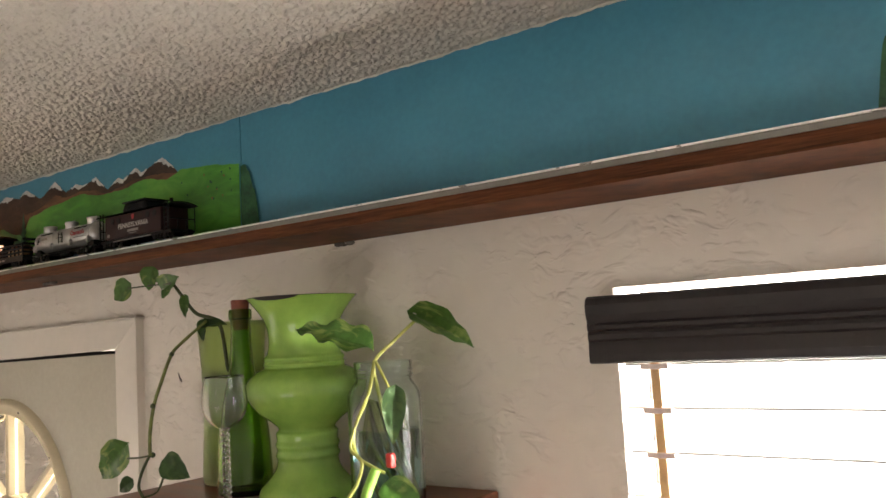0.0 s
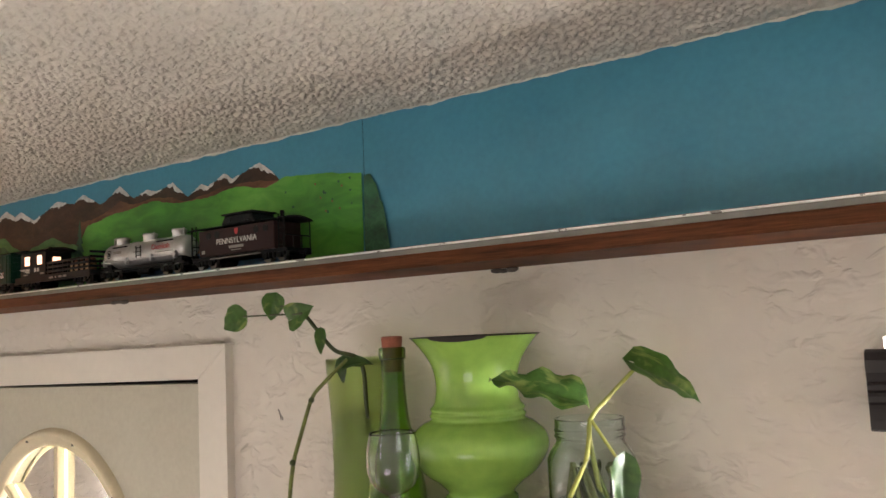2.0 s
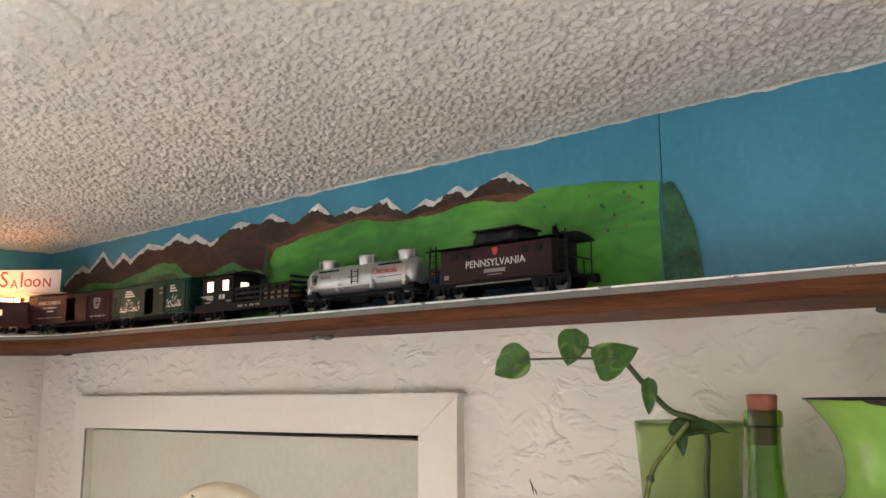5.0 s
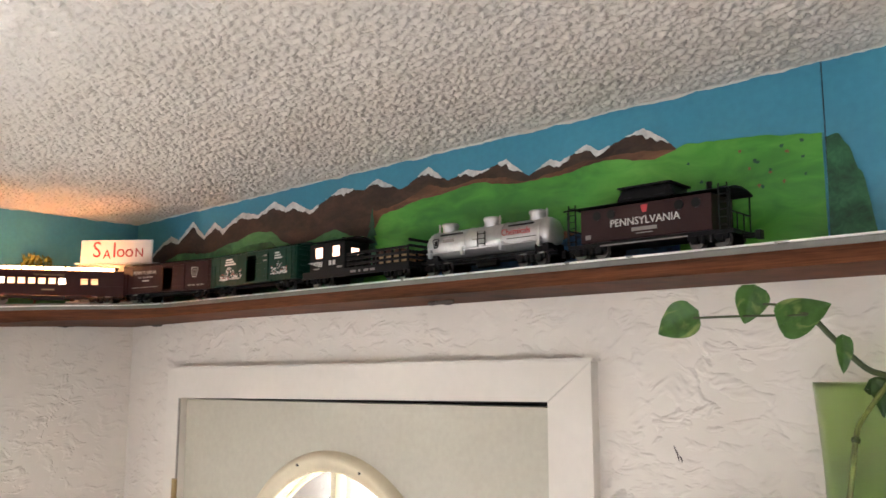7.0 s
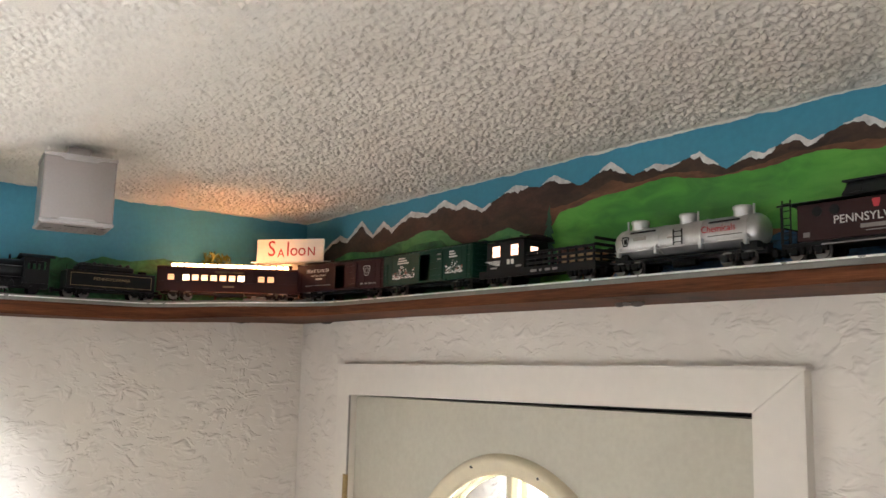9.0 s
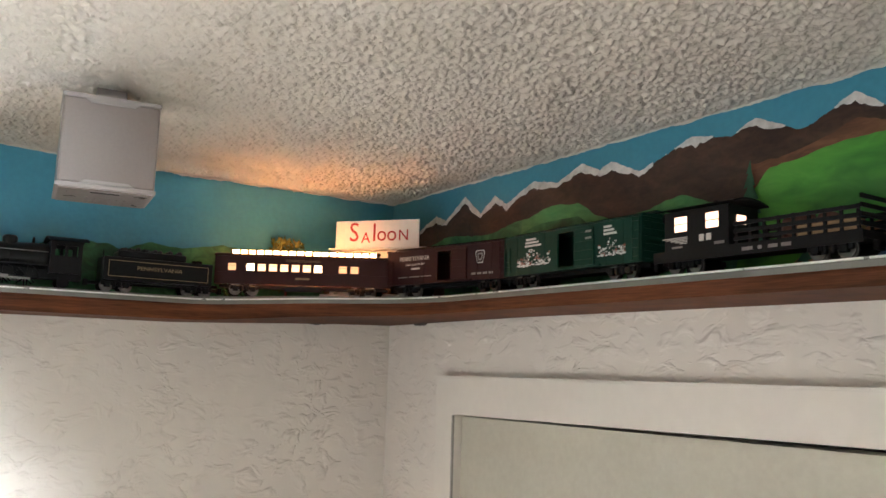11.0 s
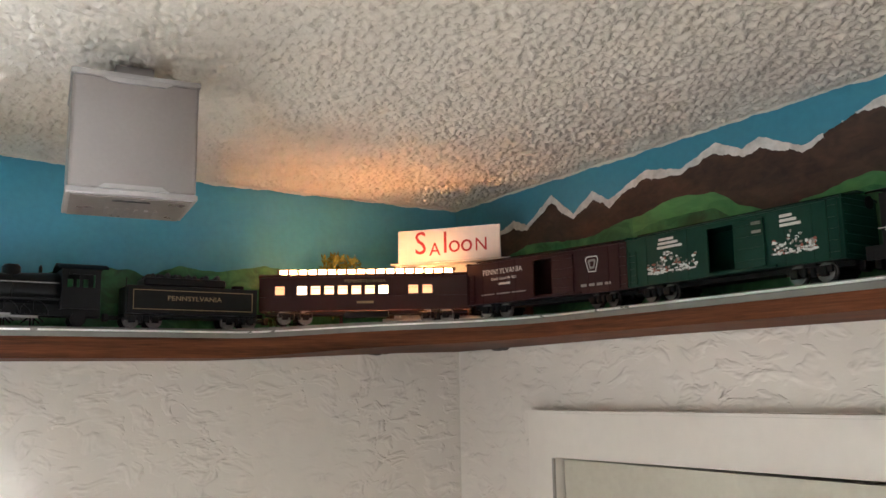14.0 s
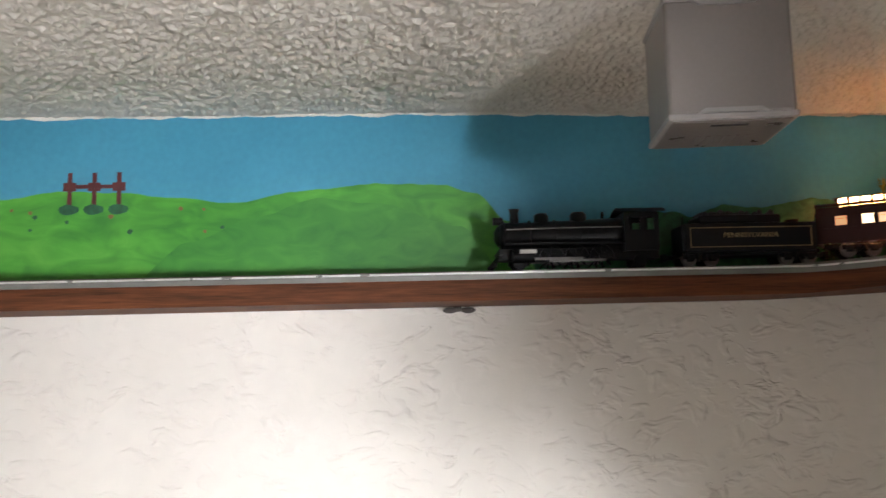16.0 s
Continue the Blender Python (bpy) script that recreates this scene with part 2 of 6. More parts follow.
def box(*a, **k):
    bm = bmesh.new()
    add_box(bm, *a, **k)
    return bm


def add_cyl(bm, p, q, r, r2=None, seg=14, caps=True):
    p, q = Vector(p), Vector(q)
    m = Matrix.Translation((p + q) / 2) @ (q - p).to_track_quat("Z", "Y").to_matrix().to_4x4()
    return bmesh.ops.create_cone(bm, cap_ends=caps, segments=seg, radius1=r, radius2=r if r2 is None else r2, depth=(q - p).length, matrix=m)["verts"]


def cyl(*a, **k):
    bm = bmesh.new()
    add_cyl(bm, *a, **k)
    return bm


def lathe(profile, seg=40, close=False):
    """A turned body from (radius, height) pairs."""
    bm = bmesh.new()
    rings = []
    for r, z in profile:
        if r < 1e-5:
            rings.append([bm.verts.new((0, 0, z))])
        else:
            rings.append([bm.verts.new((r * math.cos(2 * math.pi * i / seg), r * math.sin(2 * math.pi * i / seg), z)) for i in range(seg)])
    for a, b in zip(rings, rings[1:]):
        for i in range(seg):
            j = (i + 1) % seg
            if len(a) == 1 and len(b) > 1:
                bm.faces.new((a[0], b[i], b[j]))
            elif len(b) == 1 and len(a) > 1:
                bm.faces.new((a[i], a[j], b[0]))
            elif len(a) > 1:
                bm.faces.new((a[i], a[j], b[j], b[i]))
    return bm


def smooth_profile(pts, n=6):
    """Catmull-Rom through (radius, height) pairs."""
    out = []
    for i in range(len(pts) - 1):
        p = [Vector(pts[max(0, min(len(pts) - 1, i + k))]) for k in (-1, 0, 1, 2)]
        for j in range(n):
            t = j / n
            out.append(tuple(0.5 * (2 * p[1] + (p[2] - p[0]) * t + (2 * p[0] - 5 * p[1] + 4 * p[2] - p[3]) * t * t + (3 * p[1] - p[0] - 3 * p[2] + p[3]) * t ** 3)))
    out.append(tuple(pts[-1]))
    return out


def tube(pts, r0, r1=None, seg=8, n=6):
    """A round stem along a smooth line."""
    line = [Vector(p) for p in smooth_profile([tuple(p) for p in pts], n)]
    bm = bmesh.new()
    rings = []
    side = Vector((0.3, 0.2, 0.93))
    for i, p in enumerate(line):
        d = (line[min(i + 1, len(line) - 1)] - line[max(i - 1, 0)]).normalized()
        a = d.cross(side).normalized()
        b = d.cross(a)
        f = i / (len(line) - 1)
        r = r0 + ((r1 if r1 is not None else r0) - r0) * f
        rings.append([bm.verts.new(p + a * r * math.cos(2 * math.pi * k / seg) + b * r * math.sin(2 * math.pi * k / seg)) for k in range(seg)])
    for a, b in zip(rings, rings[1:]):
        for k in range(seg):
            bm.faces.new((a[k], a[(k + 1) % seg], b[(k + 1) % seg], b[k]))
    bm.faces.new(rings[0])
    bm.faces.new(rings[-1])
    return bm


def text_mesh(name, body, size, material, parent, place, depth=0.0006, label="", squash=1.0, align="CENTER"):
    cu = bpy.data.curves.new(name, "FONT")
    cu.body, cu.size, cu.extrude, cu.align_x, cu.align_y, cu.resolution_u = body, size, depth, align, "CENTER", 3
    tmp = bpy.data.objects.new(name, cu)
    me = bpy.data.meshes.new_from_object(tmp)
    bpy.data.objects.remove(tmp)
    bpy.data.curves.remove(cu)
    me.name = name
    me.materials.clear()
    me.materials.append(material)
    ob = new(name, me)
    ob.matrix_basis = place @ Matrix.Diagonal((squash, 1, 1, 1))
    ob.parent = parent
    if label:
        tagged(ob, label)
    return ob


def vnoise(x, y, cell, seed):
    """Smooth random heights between 0 and 1 on arrays."""
    u, v = x / cell, y / cell
    i, j = np.floor(u).astype(np.int64), np.floor(v).astype(np.int64)
    fu, fv = u - i, v - j
    fu, fv = fu * fu * (3 - 2 * fu), fv * fv * (3 - 2 * fv)

    def h(a, b):
        k = (a * 374761393 + b * 668265263 + seed * 974711) & 0x7FFFFFFF
        k = ((k ^ (k >> 13)) * 1274126177) & 0x7FFFFFFF
        return ((k ^ (k >> 16)) & 0xFFFF) / 65535.0

    return (h(i, j) * (1 - fu) + h(i + 1, j) * fu) * (1 - fv) + (h(i, j + 1) * (1 - fu) + h(i + 1, j + 1) * fu) * fv


def sheet(name, xs, ys, place_fn, material):
    """A fine grid; place_fn(x, y arrays) gives the points."""
    gx, gy = np.meshgrid(xs, ys)
    co = place_fn(gx.ravel(), gy.ravel())
    nx, ny = len(xs), len(ys)
    i = (np.arange(ny - 1)[:, None] * nx + np.arange(nx - 1)[None, :]).ravel()
    quads = np.stack((i, i + 1, i + nx + 1, i + nx), 1)
    me = bpy.data.meshes.new(name)
    me.vertices.add(len(co))
    me.vertices.foreach_set("co", co.astype(np.float32).ravel())
    me.loops.add(quads.size)
    me.loops.foreach_set("vertex_index", quads.astype(np.int32).ravel())
    me.polygons.add(len(quads))
    me.polygons.foreach_set("loop_start", np.arange(0, quads.size, 4, dtype=np.int32))
    me.polygons.foreach_set("use_smooth", np.ones(len(quads), dtype=bool))
    me.update(calc_edges=True)
    me.materials.append(material)
    return new(name, me)


def structure(ob, label, category):
    return tagged(ob, label, category, kind="structure")


# ---- room shell ----
TOP, UNDER, SHELF_TOP = 2.413, 2.184, 2.206


def west_drop(v):
    """How far the shelf dips as it turns on to the west wall, v metres south of the corner."""
    t = max(0.0, min(1.0, (v - 0.20) / 0.25))
    return 0.0105 * t * t * (3 - 2 * t) + 0.002 * max(0.0, v - 0.45)


def rise(v):
    """The ceiling climbs slightly southward along the west wall."""
    t = np.clip((v - 0.35) / 0.5, 0, 1)
    return 0.0075 * t * t * (3 - 2 * t)


RX, RY = 4.2, -3.6

structure(put("floor", box(-0.12, RX + 0.12, RY - 0.12, 0.12, -0.1, 0.0), FLOOR), "brown wooden floor of the room", "floor")
bm = bmesh.new()
for x0, x1, z0, z1 in ((-0.12, 0.222, 0, 2.6), (0.222, 1.156, 2.05, 2.6), (1.156, 2.118, 0, 2.6), (2.118, 3.28, 0, 0.95), (2.118, 3.28, 2.088, 2.6), (3.28, RX + 0.12, 0, 2.6)):
    add_box(bm, x0, x1, 0.0, 0.12, z0, z1)
bmesh.ops.remove_doubles(bm, verts=bm.verts, dist=1e-5)
structure(put("wall_north", bm, WALL), "off-white wall with trowelled plaster texture", "wall")
# Unseen fin added to keep the yard lamp off the door glass.
structure(put("light_baffle", box(1.19, 1.21, 0.121, 1.58, 0, 2.6), WALL), "added unseen baffle wall outside, between door and window", "wall")
structure(put("wall_west", box(-0.12, 0.0, RY, 0.0, 0, 2.6), WALL), "off-white plaster wall meeting the door wall", "wall")
structure(put("wall_east", box(RX, RX + 0.12, RY, 0.0, 0, 2.6), WALL), "plain off-white plaster wall", "wall")
# Unseen wall; the opening is added as the fill lamp's place.
bm = bmesh.new()
for x0, x1, z0, z1 in ((-0.12, 1.5, 0, 2.6), (1.5, 3.1, 0, 0.05), (1.5, 3.1, 1.15, 2.6), (3.1, RX + 0.12, 0, 2.6)):
    add_box(bm, x0, x1, RY - 0.12, RY, z0, z1)
structure(put("wall_south", bm, WALL), "plain off-white plaster wall with an added opening for fill", "wall")


def popcorn(x, y):
    a = vnoise(x + 0.4 * y, y, 0.0043, 3)
    b = vnoise(x, y + 0.3 * x, 0.0031, 7)
    c = vnoise(x, y, 0.11, 11)
    d = vnoise(x + 0.2 * y, y, 0.016, 13)
    h = (0.0030 + 0.0018 * d) * np.clip((a - 0.40) * 1.75, 0, 1) + 0.0028 * np.clip((b - 0.42) * 1.7, 0, 1) * (0.3 + a) + 0.003 * (c - 0.5)
    edge = np.minimum(1.0, np.minimum(x, -y) / 0.02)
    return np.stack((x, y, TOP + rise(-y) * np.clip((0.9 - x) / 0.4, 0, 1) - 0.97 * h * (0.3 + 0.7 * np.clip(edge, 0, 1))), 1)


for u1, v0, v1 in ((2.75, -0.75, 0.0), (0.9, -1.5, -0.75)):
    structure(sheet("ceiling", np.linspace(0.0, u1, int(u1 / 0.0018)), np.linspace(v0, v1, 416), popcorn, CEIL), "off-white popcorn ceiling with coarse sprayed grain", "ceiling")
bm = bmesh.new()
add_box(bm, 2.746, RX, RY, 0, TOP - 0.002, TOP + 0.1)
add_box(bm, 0, 0.898, RY, -1.498, TOP - 0.002, TOP + 0.1)
add_box(bm, 0.898, 2.746, RY, -0.748, TOP - 0.002, TOP + 0.1)
add_box(bm, 0, 2.746, -1.6, 0, TOP + 0.101, TOP + 0.15)
structure(put("ceiling_back", bm, CEIL), "plain off-white ceiling behind the camera", "ceiling")

# ---- painted mural band between shelf and ceiling ----
mural = tagged(thing("mural", pose(0, 0, 0), "hand-painted mural of blue sky, snowy mountains and green hills", "mural"), kind="structure")


def band(lo, hi, u0, u1, off, wall, step=0.004):
    """A painted patch between two height functions along a wall, one coat of paint proud."""
    bm = bmesh.new()
    n = max(2, int((u1 - u0) / step))
    prev = None
    for i in range(n + 1):
        u = u0 + (u1 - u0) * i / n
        z0, z1 = lo(u), hi(u)
        if z1 - z0 < 0.0008:
            prev = None
            continue
        put3 = (lambda z: (u, -off, z)) if wall == "n" else (lambda z: (off, -u, z))
        cur = (bm.verts.new(put3(z0)), bm.verts.new(put3(z1)))
        if prev:
            bm.faces.new((prev[0], cur[0], cur[1], prev[1]))
        prev = cur
    return bm


def nz(u, k, seed=0.0):
    return noise.noise(Vector((u * k, seed, 1.7)))


def line_of(pts, amp=0.0015, k=90.0, seed=0.0):
    xs, zs = [p[0] for p in pts], [p[1] for p in pts]

    def f(u):
        i = max(0, min(len(xs) - 2, next((j for j in range(len(xs) - 1) if u < xs[j + 1]), len(xs) - 2)))
        t = max(0.0, min(1.0, (u - xs[i]) / (xs[i + 1] - xs[i])))
        t = t * t * (3 - 2 * t)
        return zs[i] + (zs[i + 1] - zs[i]) * t + amp * nz(u, k, seed)

    return f


def flat(z):
    return lambda u: z


BASE = 2.19
CREST = [(0.05, 2.32), (0.125, 2.357), (0.160, 2.368), (0.190, 2.356), (0.247, 2.390), (0.291, 2.355), (0.330, 2.379), (0.360, 2.361), (0.425, 2.386), (0.480, 2.375), (0.530, 2.393), (0.565, 2.378), (0.587, 2.386),
         (0.637, 2.363), (0.690, 2.380), (0.721, 2.391), (0.776, 2.379), (0.809, 2.393), (0.863, 2.367), (0.900, 2.381), (0.924, 2.393), (0.963, 2.366), (1.005, 2.376), (1.030, 2.369), (1.074, 2.379), (1.112, 2.349),
         (1.149, 2.366), (1.165, 2.360), (1.206, 2.375), (1.225, 2.364), (1.286, 2.381), (1.312, 2.364), (1.342, 2.336)]
PEAKS = [q for o, q, r in zip(CREST, CREST[1:], CREST[2:]) if q[1] > o[1] and q[1] > r[1]]


def ridge(u):
    i = max(0, min(len(CREST) - 2, sum(1 for q in CREST if q[0] <= u) - 1))
    (x0, z0), (x1, z1) = CREST[i], CREST[i + 1]
    t = max(0.0, min(1.0, (u - x0) / (x1 - x0)))
    return z0 + (z1 - z0) * t + 0.0016 * nz(u, 120) + 0.001 * nz(u, 420, 3)


def snow_low(u):
    near = max(0.0, max(1 - abs(u - 0.006 - px) / (0.032 if u > 0.62 else 0.06) for px, pz in PEAKS))
    if u > 0.66:
        d = (0.011 if u > 0.95 else 0.013) * near ** 0.7 + 0.004 * nz(u, 130, 9) - 0.002
    else:
        d = 0.0055 + 0.006 * near + 0.0035 * nz(u, 70, 9) + 0.0018 * nz(u, 260, 5)
    return ridge(u) - max(0.0, d)


mountain_low = flat(2.23)
green_far = line_of([(0.09, 2.29), (0.15, 2.318), (0.2, 2.327), (0.307, 2.319), (0.40, 2.330), (0.475, 2.343), (0.52, 2.339), (0.57, 2.314), (0.605, 2.300), (0.645, 2.311), (0.70, 2.321), (0.77, 2.303), (0.82, 2.29)], 0.002, 80, 1)
green_near = line_of([(0.775, 2.21), (0.80, 2.31), (0.83, 2.334), (0.92, 2.345), (1.02, 2.353), (1.09, 2.342), (1.16, 2.342), (1.235, 2.350), (1.30, 2.340), (1.345, 2.350), (1.40, 2.346), (1.492, 2.336)], 0.0018, 90, 2)
shore_top = line_of([(0.83, 2.215), (0.90, 2.262), (1.0, 2.257), (1.1, 2.264), (1.17, 2.268), (1.25, 2.23)], 0.004, 60, 5)
lake_top = line_of([(0.90, 2.21), (0.96, 2.246), (1.05, 2.244), (1.12, 2.25), (1.2, 2.262), (1.33, 2.235)], 0.004, 70, 6)
bush_end = line_of([(1.493, 2.20), (1.496, 2.330), (1.506, 2.333), (1.516, 2.318), (1.526, 2.290), (1.545, 2.20)], 0.004, 130, 7)
right_bush = line_of([(2.395, 2.20), (2.415, 2.30), (2.43, 2.335), (2.46, 2.352), (2.50, 2.33), (2.56, 2.30), (2.62, 2.20)], 0.006, 90, 8)

for u0, u1 in ((0.002, 1.4935), (1.495, 3.1), (3.1015, RX)):
    part("sky_panel", box(u0, u1, -0.002, 0.0, BASE, TOP + 0.001), SKYPAINT, mural)
part("panel_seam", box(1.4935, 1.495, -0.0009, 0.0, BASE, TOP), DARK, mural, "dark joint between two panels")
part("sky_panel", band(lambda v: BASE - 0.006 - west_drop(v), flat(TOP + 0.010), 0.0, 3.0, 0.002, "w", 0.05), SKYPAINT, mural)
part("mountain_range", band(mountain_low, ridge, 0.07, 1.345, 0.0027, "n", 0.0025), ROCK, mural, "dark brown painted mountain range")
part("mountain_slope", band(flat(2.29), lambda u: green_near(u) + max(0.0, (0.30 + 0.25 * nz(u, 22, 2) + 0.5 * max(0.0, u - 1.2)) * (ridge(u) - green_near(u))), 0.80, 1.335, 0.0033, "n"), ROCKRED, mural, "reddish brown painted mountain slopes")
part("snow", band(snow_low, lambda u: ridge(u) + 0.0006, 0.08, 1.33, 0.0039, "n", 0.002), SNOW, mural, "white painted snow caps")
part("far_hill", band(flat(BASE), green_far, 0.075, 0.83, 0.0045, "n"), HILLDARK, mural, "dark green painted foothills")
part("hill_crest", band(lambda u: green_far(u) - 0.02 + 0.012 * nz(u, 14, 31), green_far, 0.40, 0.585, 0.0048, "n"), HILLPALE, mural, "pale green painted hill crest")
part("hill_crest", band(lambda u: green_far(u) - 0.018 + 0.012 * nz(u, 14, 33), green_far, 0.63, 0.79, 0.0048, "n"), HILLPALE, mural, "pale green painted hill crest")
part("near_hill", band(flat(BASE), green_near, 0.775, 1.492, 0.0051, "n"), HILL, mural, "bright green painted meadow hill")
part("lake_shore", band(flat(BASE), shore_top, 0.83, 1.25, 0.0057, "n"), SHORE, mural, "brown painted shore")
part("lake", band(flat(BASE), lake_top, 0.90, 1.33, 0.0063, "n"), LAKE, mural, "blue painted lake")
part("painted_bush", band(flat(BASE), bush_end, 1.494, 1.545, 0.0057, "n", 0.002), BUSH, mural, "dark green painted bush")
part("painted_bush", band(flat(BASE), right_bush, 2.396, 2.62, 0.0057, "n", 0.002), BUSH, mural, "dark green painted bush")


def painted_pine(u, z0, z1, w, mt, wall="n"):
    k = 7
    bm = bmesh.new()
    for i in range(k):
        za, zb = z0 + (z1 - z0) * i / k, z0 + (z1 - z0) * (i + 1.5) / k
        ww = w * (1 - i / k) * (1 + 0.15 * nz(i, 3.1, u))
        pts = [(u - ww, za), (u + ww, za + 0.002), (u + 0.002, min(zb, z1))]
        bm.faces.new([bm.verts.new((a, -0.0069 - 0.0001 * i, z)) for a, z in pts])
    return part("painted_pine", bm, mt, mural, "dark green painted pine tree")


painted_pine(0.802, 2.235, 2.346, 0.026, PINE)
painted_pine(0.735, 2.20, 2.25, 0.02, PINE)
painted_pine(0.865, 2.20, 2.262, 0.016, PINE)
for i in range(16):
    u, z = 1.33 + 0.15 * random.random(), 2.285 + 0.048 * random.random()
    bm = bmesh.new()
    pts = [(u + 0.0020 * (0.5 + random.random()) * math.cos(a), -0.0075, z + 0.0020 * (0.5 + random.random()) * math.sin(a)) for a in [k * math.pi / 4 for k in range(8)]]
    bm.faces.new([bm.verts.new(p) for p in pts])
    part("painted_shrub", bm, SHORE if i % 3 == 0 else PINE, mural)

west_near = line_of([(0.69, 2.20), (0.735, 2.275), (0.775, 2.312), (0.82, 2.324), (0.90, 2.327), (1.0, 2.319), (1.085, 2.304), (1.16, 2.312), (1.225, 2.319), (1.31, 2.322), (1.375, 2.313), (1.5, 2.33), (1.7, 2.31), (2.0, 2.325)], 0.0015, 70, 11)
west_far = line_of([(0.05, 2.26), (0.15, 2.285), (0.26, 2.288), (0.33, 2.299), (0.40, 2.288), (0.45, 2.292), (0.495, 2.276), (0.52, 2.284), (0.585, 2.283), (0.635, 2.266), (0.70, 2.26), (0.8, 2.25)], 0.003, 70, 12)
west_low = lambda v: BASE - 0.006 - west_drop(v)
part("far_hill", band(west_low, west_far, 0.02, 0.80, 0.0045, "w"), HILLDARK, mural, "dark green painted foothills")
part("near_hill", band(west_low, west_near, 0.695, 2.0, 0.0051, "w"), HILL, mural, "bright green painted meadow hill")
west_fold = line_of([(0.73, 2.20), (0.80, 2.27), (0.90, 2.30), (0.98, 2.308), (1.06, 2.285), (1.14, 2.255), (1.22, 2.20)], 0.002, 60, 14)
part("hill_fold", band(west_low, west_fold, 0.735, 1.215, 0.0056, "w"), HILLMID, mural, "darker green painted fold of the hill")
for i in range(14):
    v, z = 1.10 + 0.28 * random.random(), 2.265 + 0.042 * random.random()
    bm = bmesh.new()
    r = 0.0022 + 0.0016 * random.random()
    bm.faces.new([bm.verts.new((0.0062, -v + r * (0.7 + 0.5 * random.random()) * math.cos(k * math.pi / 4), z + r * (0.6 + 0.5 * random.random()) * math.sin(k * math.pi / 4))) for k in range(8)])
    part("painted_shrub", bm, SHORE if i % 2 else PINE, mural)
for v in (1.293, 1.262, 1.231):
    bm = bmesh.new()
    add_box(bm, 0.0064, 0.0072, -v - 0.0028, -v + 0.0028, 2.300, 2.346)
    add_box(bm, 0.0064, 0.0075, -v - 0.008, -v + 0.008, 2.322, 2.333, 0.0)
    part("painted_signal_post", bm, REDPAINT, mural, "dark red painted signal post")
    bm = bmesh.new()
    bm.faces.new([bm.verts.new((0.0078, -v + 0.013 * math.cos(a), 2.298 + 0.007 * math.sin(a) * (1 + 0.4 * nz(a, 5, v)))) for a in [k * math.pi / 6 for k in range(12)]])
    part("painted_shrub", bm, PINE, mural)
part("painted_signal_bar", box(0.0080, 0.0084, -1.297, -1.227, 2.325, 2.330), REDPAINT, mural)

for u0, u1, wl in ((0.004, 2.9, "n"), (0.004, 2.4, "w")):
    lift = (lambda u: float(rise(u))) if wl == "w" else (lambda u: 0.0)
    part("ragged_ceiling_edge", band(lambda u: TOP + lift(u) - 0.0036 - 0.0026 * max(-0.6, nz(u, 35, 20)) - 0.0014 * nz(u, 160, 21), lambda u: TOP + lift(u) + 0.0005, u0, u1, 0.0045, wl), CEIL, mural, "ragged off-white edge of ceiling texture")

# ---- train shelf ----
CX, CY = 0.41, -0.41
FRONT = 0.128


def shelf_edge(off, n=24):
    """Front line of the shelf, from the west wall's far end round the corner and along the north wall."""
    pts = [(off, -3.0)]
    for i in range(n + 1):
        a = math.pi - (math.pi / 2) * i / n
        pts.append((CX + (CX - off) * math.cos(a), CY + (CX - off) * math.sin(a)))
    pts.append((RX, -off))
    return pts


def shelf_solid(off0, off1, z0, z1, sag=0.0):
    """A solid between two offsets from the walls; sag lowers its underside along the west wall."""
    bm = bmesh.new()
    if off0 <= 0:
        inner = [(0.0025, -3.0)] + [(0.0025, min(-0.0025, CY * (1 - i / 12))) if i <= 12 else (CX * (i - 12) / 12, -0.0025) for i in range(25)] + [(RX, -0.0025)]
    else:
        inner = shelf_edge(off0)
    outer = shelf_edge(off1)
    rows = []
    for k, ((a, b), (c, d)) in enumerate(zip(inner, outer)):
        drop = west_drop(-d) if a < 0.2 or c < CX else 0.0
        low = z0 - sag * max(0.0, min(1.0, 1 - (k - 1) / 24)) - drop
        rows.append([bm.verts.new(p) for p in ((a, b, low), (c, d, low), (c, d, z1 - drop), (a, b, z1 - drop))])
    for p, q in zip(rows, rows[1:]):
        for k in range(4):
            bm.faces.new((p[k], p[(k + 1) % 4], q[(k + 1) % 4], q[k]))
    bm.faces.new(rows[0])
    bm.faces.new(rows[-1])
    bmesh.ops.remove_doubles(bm, verts=bm.verts, dist=1e-6)
    return bm


shelf = thing("train_shelf", pose(0, 0, 0), "reddish-brown wooden shelf with a bright metal edge, running round two walls under the ceiling", "shelf", kind="structure")
part("board", shelf_solid(0.0, FRONT - 0.002, UNDER, SHELF_TOP - 0.001, 0.008), SHELFWOOD, shelf, "reddish-brown stained board")
part("edge_band", shelf_solid(FRONT - 0.0018, FRONT, SHELF_TOP - 0.006, SHELF_TOP), SHELFEDGE, shelf, "dull grey metal edging")
part("edge_lip", shelf_solid(FRONT - 0.008, FRONT + 0.001, SHELF_TOP + 0.0003, SHELF_TOP + 0.0022), EDGETOP, shelf, "bright crimped metal lip")

# ---- door, casing, window ----
casing = thing("door_casing", pose(0, 0, 0), "white-painted flat wooden casing round the front door", "door frame", kind="structure")
CX0, CX1, IX0, IX1 = 0.194, 1.212, 0.2495, 1.1465  # outer and inner edges of the casing


def head_low(x):
    return 2.0318 + (x - IX0) * 0.0212


def head_top(x):
    return 2.0885 + (x - CX0) * 0.0130


